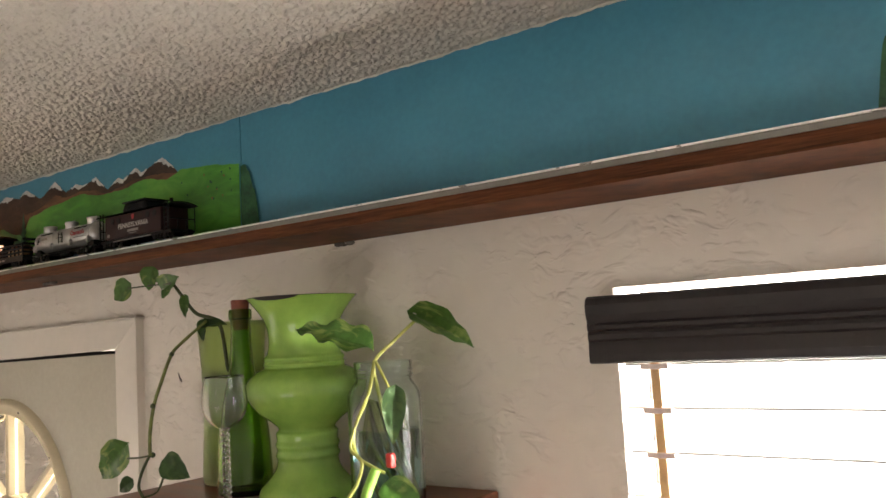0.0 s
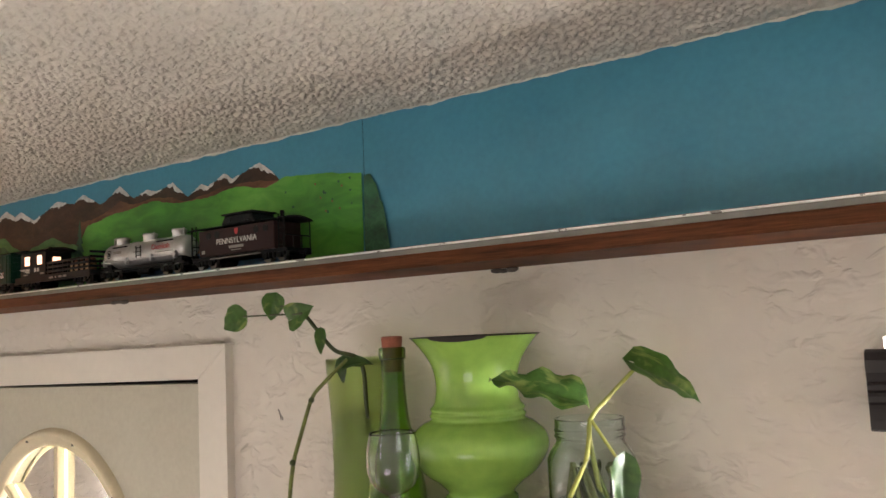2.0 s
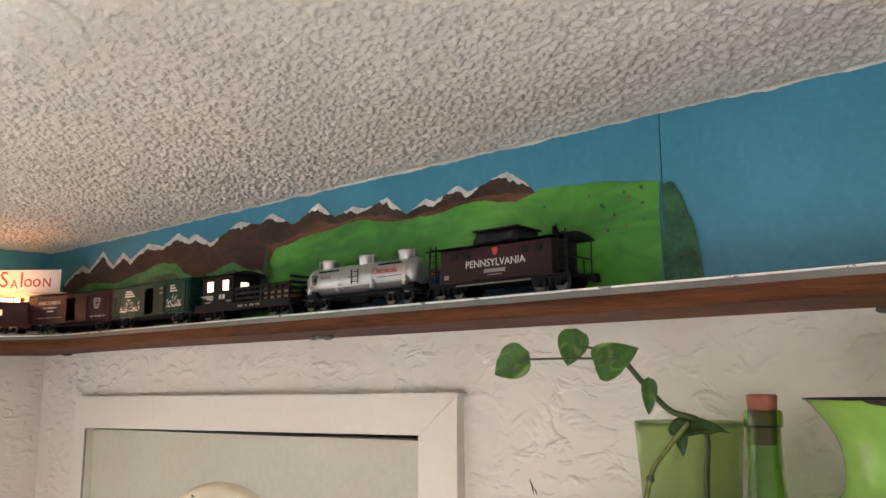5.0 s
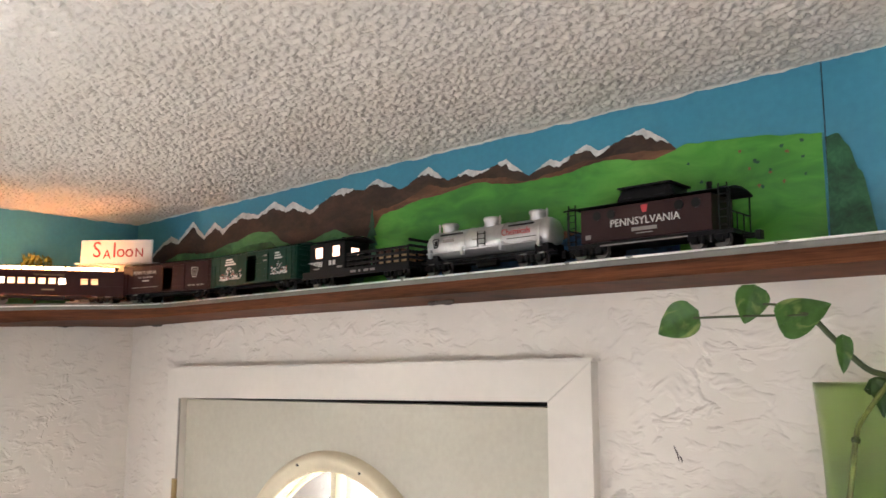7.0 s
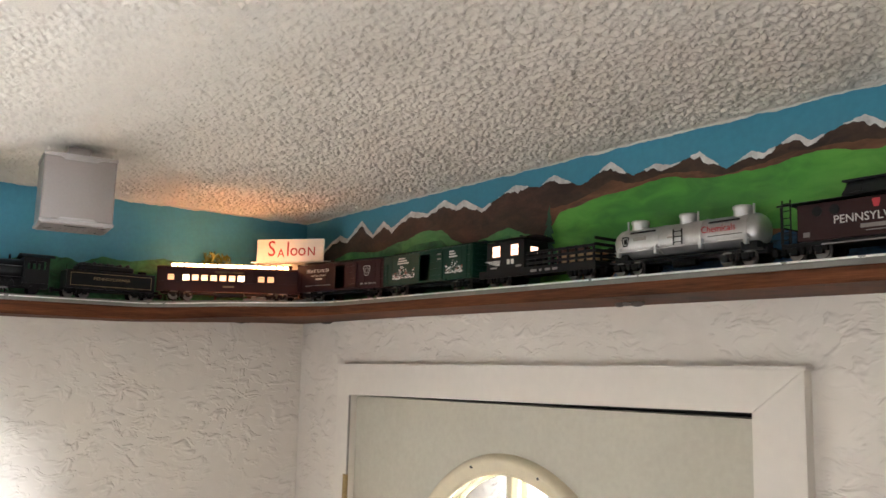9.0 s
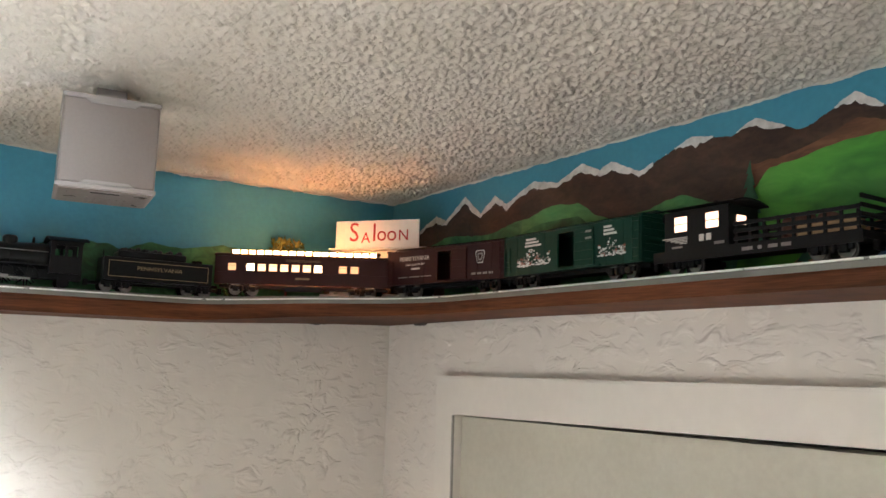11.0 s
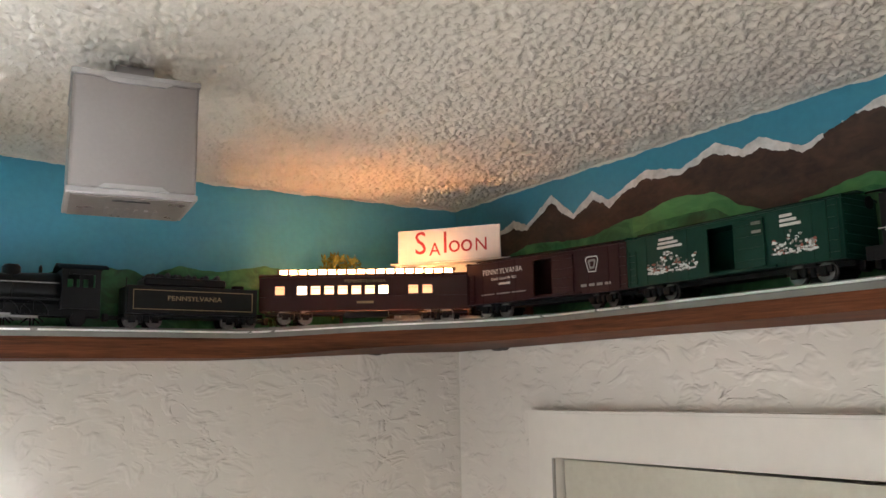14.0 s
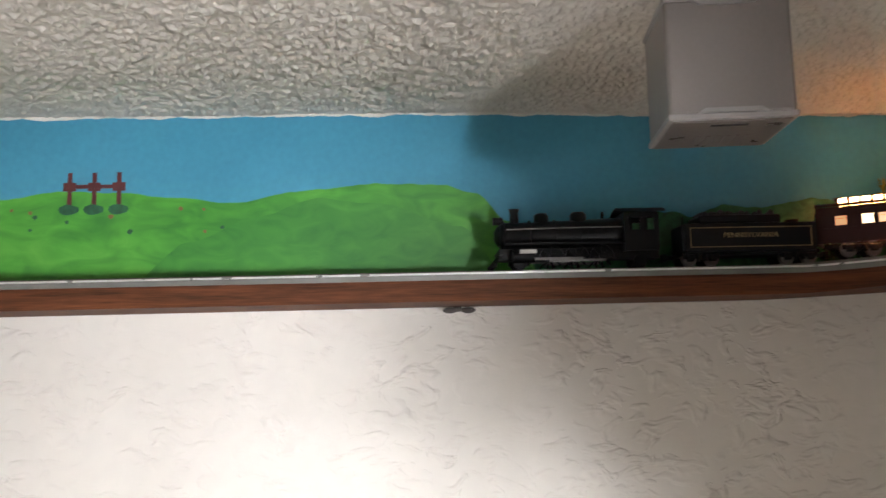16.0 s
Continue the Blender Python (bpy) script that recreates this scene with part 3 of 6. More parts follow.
bm = bmesh.new()
front, back = [], []
for y, ring in ((-0.016, front), (0.0, back)):
    for x, z in ((IX0, head_low(IX0)), (IX1, head_low(IX1)), (CX1, head_top(CX1)), (CX0, head_top(CX0))):
        ring.append(bm.verts.new((x, y, z)))
bm.faces.new(front)
bm.faces.new(back)
for i in range(4):
    bm.faces.new((front[i], front[(i + 1) % 4], back[(i + 1) % 4], back[i]))
part("head_board", bm, TRIM, casing)
for outer, inner in ((CX0, IX0), (CX1, IX1)):
    bm = bmesh.new()
    front, back = [], []
    for y, ring in ((-0.0155, front), (0.0, back)):
        for x, z in ((outer, 0.0), (inner, 0.0), (inner, head_low(inner) - 0.0004), (outer, head_top(outer) - 0.0004)):
            ring.append(bm.verts.new((x, y, z)))
    bm.faces.new(front)
    bm.faces.new(back)
    for i in range(4):
        bm.faces.new((front[i], front[(i + 1) % 4], back[(i + 1) % 4], back[i]))
    part("jamb_board", bm, TRIM, casing)
bm = box(CX0 - 0.004, CX1 + 0.004, -0.0185, 0.0, 0.0, 0.0035)
for v in bm.verts:
    v.co.z += head_top(v.co.x) + 0.0003
part("cap_strip", bm, TRIM, casing, "thin raised cap on the casing")
part("jamb_edge", box(IX0 - 0.004, IX0, -0.0185, -0.0158, 0.0, head_low(IX0) - 0.001), mat("grey_weatherstrip", (0.30, 0.28, 0.25), 0.6, 0, 0.1, 30, 0.1, 90), casing, "grey weather strip")
part("reveal", box(0.223, 0.229, 0.0005, 0.119, 0.0, 2.049), TRIM, casing)
part("reveal", box(1.149, 1.155, 0.0005, 0.119, 0.0, 2.049), TRIM, casing)
# Near-black strips added behind the slab: they block outside light and imitate gap shade.
part("stop", box(0.256, 1.126, 0.045, 0.06, 2.0, 2.049), DARK, casing, "near-black stop strip, coloured as the gap's shade")
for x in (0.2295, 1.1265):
    part("stop", box(x, x + 0.022, 0.045, 0.06, 0.0, 2.049), DARK, casing, "near-black stop strip, coloured as the gap's shade")

DOORX, DOORZ, LR = 0.714, 1.692, 0.268


def slab_with_lite():
    """A slab with a half-round opening, as one solid."""
    x0, x1, z1, y0, y1, r, n = 0.2535, 1.1435, 2.0362, -0.004, 0.038, 0.245, 24
    bm = bmesh.new()
    for y in (y0, y1):
        arc = [(DOORX + r * math.cos(math.pi * i / n), DOORZ + r * math.sin(math.pi * i / n)) for i in range(n + 1)]
        av = [bm.verts.new((a, y, z)) for a, z in arc]
        ov = []
        corner = {min(range(n + 1), key=lambda i: abs(math.pi * i / n - math.atan2(z1 - DOORZ, q - DOORX))): q for q in (x0, x1)}
        for i, (a, z) in enumerate(arc):
            side = (x1 - DOORX) if a > DOORX else (DOORX - x0)
            k = min(side / max(1e-6, abs(a - DOORX)), (z1 - DOORZ) / max(1e-6, z - DOORZ))
            px, pz = DOORX + (a - DOORX) * k, DOORZ + (z - DOORZ) * k
            if i in corner:
                px, pz = corner[i], z1
            if pz > z1 - 0.001:
                pz = z1 + 0.0157 * (px - DOORX)
            ov.append(bm.verts.new((px, y, pz)))
        for i in range(n):
            bm.faces.new((av[i], av[i + 1], ov[i + 1], ov[i]))
        c = [bm.verts.new(p) for p in ((ov[0].co.x, y, 0.01), (ov[-1].co.x, y, 0.01))]
        bm.faces.new((ov[0], c[0], c[1], ov[-1], av[-1], av[0]))
    bm.verts.ensure_lookup_table()
    h = len(bm.verts) // 2
    for i in range(n):
        bm.faces.new((bm.verts[i], bm.verts[i + 1], bm.verts[h + i + 1], bm.verts[h + i]))
        o = n + 1
        bm.faces.new((bm.verts[o + i], bm.verts[o + i + 1], bm.verts[h + o + i + 1], bm.verts[h + o + i]))
    bm.faces.new((bm.verts[0], bm.verts[n], bm.verts[h + n], bm.verts[h]))
    return bm


door = thing("door_1", pose(0, 0, 0), "closed cream-painted front door with a half-round sunburst window", "door", kind="structure")
part("slab", slab_with_lite(), DOORPAINT, door, "cream-painted flat slab")


def half_ring(r, w, d, y):
    """A moulded half-round frame with a stepped section."""
    sec = [(0.0, 0.0), (0.003, -d * 0.55), (w * 0.25, -d), (w * 0.45, -d * 0.9), (w * 0.55, -d * 0.55), (w * 0.8, -d * 0.5), (w, -d * 0.3), (w, 0.0)]
    bm = bmesh.new()
    n, prev = 48, None
    for i in range(n + 1):
        a = math.pi * i / n
        cur = [bm.verts.new((DOORX + (r - s) * math.cos(a), y + q, DOORZ + (r - s) * math.sin(a))) for s, q in sec]
        if prev:
            for k in range(len(sec) - 1):
                bm.faces.new((prev[k], prev[k + 1], cur[k + 1], cur[k]))
        prev = cur
    return bm


lite = part("lite_frame", half_ring(LR, 0.033, 0.014, -0.004), LITE, door, "cream half-round moulded frame", True)
part("bottom_rail", box(DOORX - LR, DOORX + LR, -0.017, -0.004, DOORZ - 0.034, DOORZ, 0.003), LITE, door)
DOORGLASS = glass("door_glass", (1, 1, 1), 0.0)
bm = bmesh.new()
for y in (0.014, 0.018):
    bm.faces.new([bm.verts.new((DOORX + 0.244 * math.cos(math.pi * i / 24), y, DOORZ + 0.244 * math.sin(math.pi * i / 24))) for i in range(25)])
pane = part("pane", bm, DOORGLASS, door, "clear bright door glass")
pane.visible_shadow = False
for k, deg in enumerate((38, 90, 142)):
    m = Matrix.Translation((DOORX, 0, DOORZ)) @ Matrix.Rotation(-radians(deg), 4, "Y")
    bm = box(0.06, 0.236, -0.004, 0.012, -0.006, 0.006, 0.002, m=m)
    part("spoke", bm, LITE, door, "cream sunburst glazing bar")
bm = bmesh.new()
prev = None
for i in range(25):
    a = math.pi * i / 24
    cur = [bm.verts.new((DOORX + r * math.cos(a), y, DOORZ + r * math.sin(a))) for r, y in ((0.055, 0.012), (0.055, -0.004), (0.068, -0.004), (0.068, 0.012))]
    if prev:
        for k in range(3):
            bm.faces.new((prev[k], prev[k + 1], cur[k + 1], cur[k]))
    prev = cur
part("hub", bm, LITE, door, "cream half-round hub")
for deg in (38, 72, 108, 142):
    a = radians(deg)
    c = Vector((DOORX + 0.253 * math.cos(a), -0.0178, DOORZ + 0.253 * math.sin(a)))
    part("screw", cyl(c, c + Vector((0, 0.004, 0)), 0.0022, seg=8), DARK, door)
hinge = part("hinge", cyl((0.2465, -0.020, 1.80), (0.2465, -0.020, 1.875), 0.0055, seg=10), BRASS, door, "tarnished brass hinge")
part("hinge_leaf", box(0.236, 0.2445, -0.0195, -0.0175, 1.80, 1.875), BRASS, hinge)

BACKDROP = glow("daylight_outside", (1.0, 0.98, 0.95), 9.0)
DOORBACK = glow("porch_daylight", (1.0, 0.93, 0.76), 12.0)
structure(put("backdrop", box(1.215, 6.0, 1.6, 1.62, 0.2, 3.2), BACKDROP), "overexposed daylight outside the window", "backdrop")
structure(put("backdrop", box(0.1, 1.4, 0.45, 0.47, 1.0, 2.5), DOORBACK), "warm overexposed daylight outside the door", "backdrop")

win = thing("window_1", pose(0, 0, 0), "bright window behind open white blinds", "window", kind="structure")
WFRAME = mat("window_vinyl", (0.8, 0.8, 0.78), 0.4, 0, 0.04, 12, 0.1, 90)
for x0, x1, z0, z1 in ((2.119, 2.135, 0.951, 2.087), (3.255, 3.279, 0.951, 2.087), (2.135, 3.255, 0.951, 0.99), (2.135, 3.255, 1.49, 1.52)):
    part("window_frame", box(x0, x1, 0.08, 0.115, z0, z1, 0.003), WFRAME, win)
p = part("pane", box(2.13, 3.26, 0.096, 0.1, 0.98, 2.086), DOORGLASS, win)
p.visible_shadow = False
part("window_sill", box(2.12, 3.31, -0.03, 0.079, 0.93, 0.949, 0.004), TRIM, win)

BRACKET = mat("pale_pink_plastic", (0.80, 0.68, 0.64), 0.5, 0, 0.05, 40, 0.1, 90)
blind = thing("window_blind", pose(0, 0, 0), "white venetian blind with tan ladder tapes under a dark moulded valance", "blind")


def valance():
    sec = [(0.0, 0.0), (0.0, 0.072), (-0.010, 0.0725), (-0.0155, 0.070), (-0.0182, 0.063), (-0.0178, 0.052), (-0.0155, 0.045), (-0.0148, 0.0435), (-0.0165, 0.041), (-0.0165, 0.037), (-0.0145, 0.0345), (-0.0160, 0.031), (-0.0160, 0.026), (-0.0142, 0.0235), (-0.0150, 0.019), (-0.0160, 0.010), (-0.0155, 0.002), (-0.012, 0.0)]
    bm = bmesh.new()
    a = [bm.verts.new((2.108, -0.034 + y, 2.006 + z)) for y, z in sec]
    b = [bm.verts.new((3.32, -0.034 + y, 2.006 + z)) for y, z in sec]
    for i in range(len(sec)):
        j = (i + 1) % len(sec)
        bm.faces.new((a[i], a[j], b[j], b[i]))
    bm.faces.new(a)
    bm.faces.new(b)
    return bm


part("valance", valance(), DARKPLASTIC, blind, "near-black moulded valance")
part("valance_return", box(2.108, 2.116, -0.0338, -0.001, 2.012, 2.070, 0.001), DARKPLASTIC, blind)
part("head_rail", box(2.124, 3.27, 0.004, 0.045, 2.025, 2.055), SLAT, blind)
for i in range(22):
    z = 2.003 - 0.0475 * i
    part("slat", box(2.124, 3.27, 0.003, 0.05, z - 0.0012, z + 0.0012, m=Matrix.Translation((0, 0.026, z)) @ Matrix.Rotation(radians(4), 4, "X") @ Matrix.Translation((0, -0.026, -z))), SLAT, blind)
for x in (2.160, 2.70, 3.23):
    part("ladder_tape", box(x - 0.005, x + 0.005, 0.0005, 0.0015, 0.97, 2.02), TAPE, blind, "tan cloth ladder tape")
    for i in range(4):
        z = 2.0 - 0.0475 * i
        part("tape_bracket", box(x - 0.016, x + 0.016, -0.0025, 0.0003, z - 0.004, z + 0.002, 0.001), BRACKET, blind)

# ---- grey box under the ceiling ----
YAW = -6.5
unit = thing("ceiling_box", pose(0.381, -0.597, 2.288, 0, 0, YAW), "small square grey plastic box fixed under the ceiling", "ceiling box")
part("body", box(-0.046, 0.046, -0.050, 0.050, 0.004, 0.100, 0.003), BOXGREY, unit)
for z0, z1 in ((0.0, 0.005), (0.099, 0.104)):
    bm = box(-0.0472, 0.0472, -0.0512, 0.0512, z0, z1, 0.001)
    rim = part("rim", bm, BOXEDGE, unit, "pale rim")
    s = 1 if z0 == 0 else -1
    bm = bmesh.new()
    zz = z1 if z0 == 0 else z0
    vs = [bm.verts.new(p) for p in ((0.048, -0.028, zz), (0.048, 0.028, zz), (0.048, 0.022, zz + s * 0.004), (0.048, -0.022, zz + s * 0.004), (0.044, -0.028, zz), (0.044, 0.028, zz), (0.044, 0.022, zz + s * 0.004), (0.044, -0.022, zz + s * 0.004))]
    for f in ((0, 1, 2, 3), (4, 5, 6, 7), (0, 1, 5, 4), (1, 2, 6, 5), (2, 3, 7, 6), (3, 0, 4, 7)):
        bm.faces.new([vs[i] for i in f])
    part("latch_tab", bm, BOXEDGE, unit, "pale latch tab")
part("mount_plate", box(-0.014, 0.014, -0.016, 0.016, 0.104, 0.1225), BOXGREY, unit, "grey mounting plate")
# Panel covering the pale rim; its dark colour carries the underside's shade.
BOXUNDER = mat("shaded_metal_underside", (0.24, 0.21, 0.19), 0.3, 0.6, 0.1, 40, 0.1, 200)
part("underside", box(-0.043, 0.043, -0.047, 0.047, -0.0012, -0.0002), BOXUNDER, unit, "dull metal underside, darkened as if unlit")
for i in range(6):
    part("vent_slot", box(-0.038, -0.002, -0.018 + 0.008 * i, -0.015 + 0.008 * i, -0.0020, -0.0013), BOXGREY, unit)
part("sensor_bar", box(0.030, 0.033, -0.015, 0.015, -0.0020, -0.0013), DARK, unit)

# ---- putty blobs where the shelf meets the wall ----
for x, y in ((1.715, -0.006), (1.0, -0.058), (0.12, -0.006), (2.75, -0.006), (0.006, -0.15), (0.006, -0.80), (0.006, -1.6)):
    bm = bmesh.new()
    for k in range(3):
        o = 0.012 * (k - 1.0) + 0.006 * nz(k, 2.3, x)
        low = 2.1825 if x > 0.05 else 2.1815 - 0.008 * min(1.0, -y / 0.41) - west_drop(-y)
        c = (x + o, y, low - 0.002 * random.random()) if x > 0.05 else (x, y + o, low - 0.002 * random.random())
        bmesh.ops.create_icosphere(bm, subdivisions=2, radius=0.0035 + 0.0025 * random.random(), matrix=Matrix.Translation(c) @ Matrix.Diagonal((1.9, 1.0, 0.8, 1)) if x > 0.05 else Matrix.Translation(c) @ Matrix.Diagonal((1.0, 1.9, 0.8, 1)))
    tagged(put("shelf_bracket", bm, PUTTY, None, "", True), "small dark lumpy bracket under the shelf against the wall", "bracket", "shelf brackets")

# ---- toy railway: track and train ----
RAIL = SHELF_TOP + 0.008
TR = 0.34
BLACK = mat("black_cast_metal", (0.008, 0.008, 0.0085), 0.5, 0.1, 0.25, 60, 0.25, 260, 0.0004)
BLACKGLOSS = mat("black_boiler_enamel", (0.007, 0.007, 0.0075), 0.32, 0.0, 0.2, 50, 0.15, 220, 0.0004)
STEEL = mat("dull_wheel_steel", (0.22, 0.21, 0.20), 0.4, 0.9, 0.2, 80, 0.2, 250, 0.0004)
MAROON = mat("tuscan_red_plastic", (0.034, 0.0105, 0.0105), 0.42, 0, 0.12, 40, 0.2, 220, 0.0004)
COACHRED = mat("dark_coach_maroon", (0.032, 0.0095, 0.0085), 0.4, 0, 0.12, 40, 0.2, 220, 0.0004)
BOXGREEN = mat("dark_green_plastic", (0.006, 0.036, 0.023), 0.42, 0, 0.12, 40, 0.2, 220, 0.0004)
CABBROWN = mat("caboose_brown_plastic", (0.028, 0.0105, 0.0105), 0.42, 0, 0.12, 40, 0.2, 220, 0.0004)
TANKSILVER = mat("silver_tank_paint", (0.52, 0.52, 0.52), 0.36, 0.75, 0.1, 50, 0.1, 200, 0.0003)
LETTER = mat("pale_lettering", (0.62, 0.60, 0.56), 0.5, 0, 0.1, 90, 0.05, 200)
LETTERDIM = mat("worn_grey_lettering", (0.25, 0.23, 0.21), 0.5, 0, 0.15, 90, 0.05, 200)
GOLD = mat("faded_gold_lettering", (0.30, 0.22, 0.10), 0.5, 0, 0.15, 90, 0.05, 200)
REDLETTER = mat("red_lettering", (0.45, 0.03, 0.04), 0.5, 0, 0.1, 90, 0.05, 200)
SNOWDECAL = mat("white_village_print", (0.7, 0.7, 0.68), 0.5, 0, 0.1, 200, 0.05, 300)
GREYDECAL = mat("grey_village_print", (0.25, 0.22, 0.20), 0.5, 0, 0.35, 250, 0.05, 400)
REDDECAL = mat("red_village_print", (0.28, 0.08, 0.05), 0.5, 0, 0.3, 250, 0.05, 400)
CRATEWOOD = wood_mat("crate_wood", (0.45, 0.30, 0.15), (0.3, 0.18, 0.08), 0.6, scale=20)
RUST = mat("brown_barrel", (0.12, 0.05, 0.03), 0.6, 0, 0.3, 60, 0.3, 200)
COAL = mat("coal_heap", (0.02, 0.02, 0.021), 0.55, 0, 0.4, 120, 0.8, 220, 0.003)
WINDOWLIGHT = [glow("lamp_lit_window_dim", (1.0, 0.50, 0.22), 1.5), glow("lamp_lit_window", (1.0, 0.56, 0.28), 3.0), glow("lamp_lit_window_bulb", (1.0, 0.66, 0.36), 9.0)]
CLERELIGHT = glow("lamp_lit_clerestory", (1.0, 0.38, 0.12), 98.0)
CABLIGHT = glow("lamp_lit_cab_window", (1.0, 0.62, 0.42), 3.2)
for m_ in (BLACK, BLACKGLOSS, MAROON, COACHRED, BOXGREEN, CABBROWN):
    m_.node_tree.nodes["Principled BSDF"].inputs["Specular IOR Level"].default_value = 0.2
TIE = mat("black_tie_plastic", (0.02, 0.02, 0.02), 0.6, 0, 0.2, 60, 0.2, 200)


def track(s, off=0.0):
    """Place and heading on the track; s runs along the north wall and, past the corner, down the west wall."""
    r = TR + off
    if s > CX:
        return Vector((s, CY + r, RAIL)), 0.0
    th = (CX - s) / TR
    if th < math.pi / 2:
        y = CY + r * math.cos(th)
        return Vector((CX - r * math.sin(th), y, RAIL - west_drop(-y))), th
    run = (th - math.pi / 2) * TR
    return Vector((CX - r, CY - run, RAIL - west_drop(run - CY))), math.pi / 2


def car_pose(s, half):
    a, b = track(s - half)[0], track(s + half)[0]
    d = b - a
    return Matrix.Translation((a + b) / 2) @ Matrix.Rotation(math.atan2(d.y, d.x), 4, "Z"), math.atan2(d.y, d.x)


rails = thing("toy_track", pose(0, 0, 0), "three-rail tinplate toy track lying on the shelf", "toy track")
for off in (-0.0165, 0.0, 0.0165):
    bm = bmesh.new()
    prev = None
    for i in range(141):
        p, h = track(-2.4 + 6.4 * i / 140 if i != 140 else 4.0, off)
        nrm = Vector((-math.sin(h), math.cos(h), 0))
        cur = [bm.verts.new(p + nrm * a + Vector((0, 0, z))) for a, z in ((-0.0018, -0.0055), (-0.0018, 0.0), (0.0018, 0.0), (0.0018, -0.0055))]
        if prev:
            for k in range(4):
                bm.faces.new((prev[k], prev[(k + 1) % 4], cur[(k + 1) % 4], cur[k]))
        prev = cur
    part("rail", bm, STEEL, rails, "dull steel rail")
tie_mesh = None
for i in range(72):
    p, h = track(-2.35 + i * 0.088)
    if tie_mesh is None:
        t0 = part("tie", box(-0.006, 0.006, -0.028, 0.028, -0.0078, -0.0056), TIE, rails)
        tie_mesh = t0.data
    else:
        t0 = new("tie", tie_mesh)
        t0.parent = rails
    t0.matrix_basis = Matrix.Translation(p) @ Matrix.Rotation(h, 4, "Z")


def truck(parent, x, heading, car_heading):
    """A four-wheel bogie turned to follow the track."""
    bm = bmesh.new()
    for s in (-1, 1):
        add_box(bm, -0.022, 0.022, s * 0.020 - 0.002, s * 0.020 + 0.002, 0.008, 0.014, 0.001)
        for q in (-0.0135, 0.0135):
            add_box(bm, q - 0.004, q + 0.004, s * 0.021 - 0.003, s * 0.021 + 0.003, 0.005, 0.013, 0.001)
        add_cyl(bm, (-0.004, s * 0.022, 0.005), (-0.004, s * 0.022, 0.013), 0.0028, seg=8)
        add_cyl(bm, (0.004, s * 0.022, 0.005), (0.004, s * 0.022, 0.013), 0.0028, seg=8)
    add_box(bm, -0.006, 0.006, -0.02, 0.02, 0.010, 0.018)
    t = part("truck", bm, BLACK, parent, "black four-wheel truck")
    t.matrix_basis = Matrix.Translation((x, 0, 0)) @ Matrix.Rotation(heading - car_heading, 4, "Z")
    for q in (-0.0135, 0.0135):
        for s in (-1, 1):
            bm = cyl((q, s * 0.0145, 0.0085), (q, s * 0.0175, 0.0085), 0.0085, seg=18)
            add_cyl(bm, (q, s * 0.0125, 0.0085), (q, s * 0.0145, 0.0085), 0.0098, seg=18)
            part("wheel", bm, STEEL if s < 0 else BLACK, t)


def coupler(parent, x, s):
    bm = box(min(x, x + s * 0.016), max(x, x + s * 0.016), -0.003, 0.003, 0.009, 0.014, 0.001)
    add_box(bm, x + s * 0.016 - 0.003, x + s * 0.016 + 0.003, -0.006, 0.004, 0.007, 0.016, 0.001)
    part("coupler", bm, BLACK, parent)


def rolling(name, s, length, label, category="toy train car"):
    half = length * 0.34
    m, h = car_pose(s, half)
    ob = thing(name, m, label, category, "toy train")
    for q in (-half, half):
        truck(ob, q, track(s + q)[1], h)
    coupler(ob, -length / 2 + 0.004, -1)
    coupler(ob, length / 2 - 0.004, 1)
    return ob


def face_text(body, size, x, z, y, material, parent, squash=1.0, label="", name="lettering"):
    return text_mesh(name, body, size, material, parent, Matrix.Translation((x, y, z)) @ Matrix.Rotation(radians(90), 4, "X"), 0.0002, label, squash)


def bar(parent, x, z, w, h, y, material, name="marking_bar"):
    return part(name, box(x - w / 2, x + w / 2, y - 0.0004, y, z - h / 2, z + h / 2), material, parent)


def keystone(parent, x, z, s, y, material, outline=0.0):
    pts = [(-0.8, 1.0), (0.8, 1.0), (1.0, 0.55), (0.55, -1.0), (-0.55, -1.0), (-1.0, 0.55)]
    bm = bmesh.new()
    a = [bm.verts.new((x + s * p, y - 0.0005, z + s * q)) for p, q in pts]
    if outline:
        b = [bm.verts.new((x + s * p * outline, y - 0.0005, z + s * q * outline)) for p, q in pts]
        for i in range(6):
            bm.faces.new((a[i], a[(i + 1) % 6], b[(i + 1) % 6], b[i]))
    else:
        bm.faces.new(a)
    return part("keystone_emblem", bm, material, parent, "plain keystone-shaped emblem")


def grab_ladder(parent, x, y, z0, z1, material, w=0.010, n=5):
    bm = bmesh.new()
    for s in (-1, 1):
        add_box(bm, x + s * w / 2 - 0.0006, x + s * w / 2 + 0.0006, y - 0.0016, y - 0.0004, z0, z1)
    for i in range(n):
        z = z0 + (z1 - z0) * (i + 0.5) / n
        add_box(bm, x - w / 2, x + w / 2, y - 0.0014, y - 0.0006, z - 0.0005, z + 0.0005)
    part("ladder", bm, material, parent)


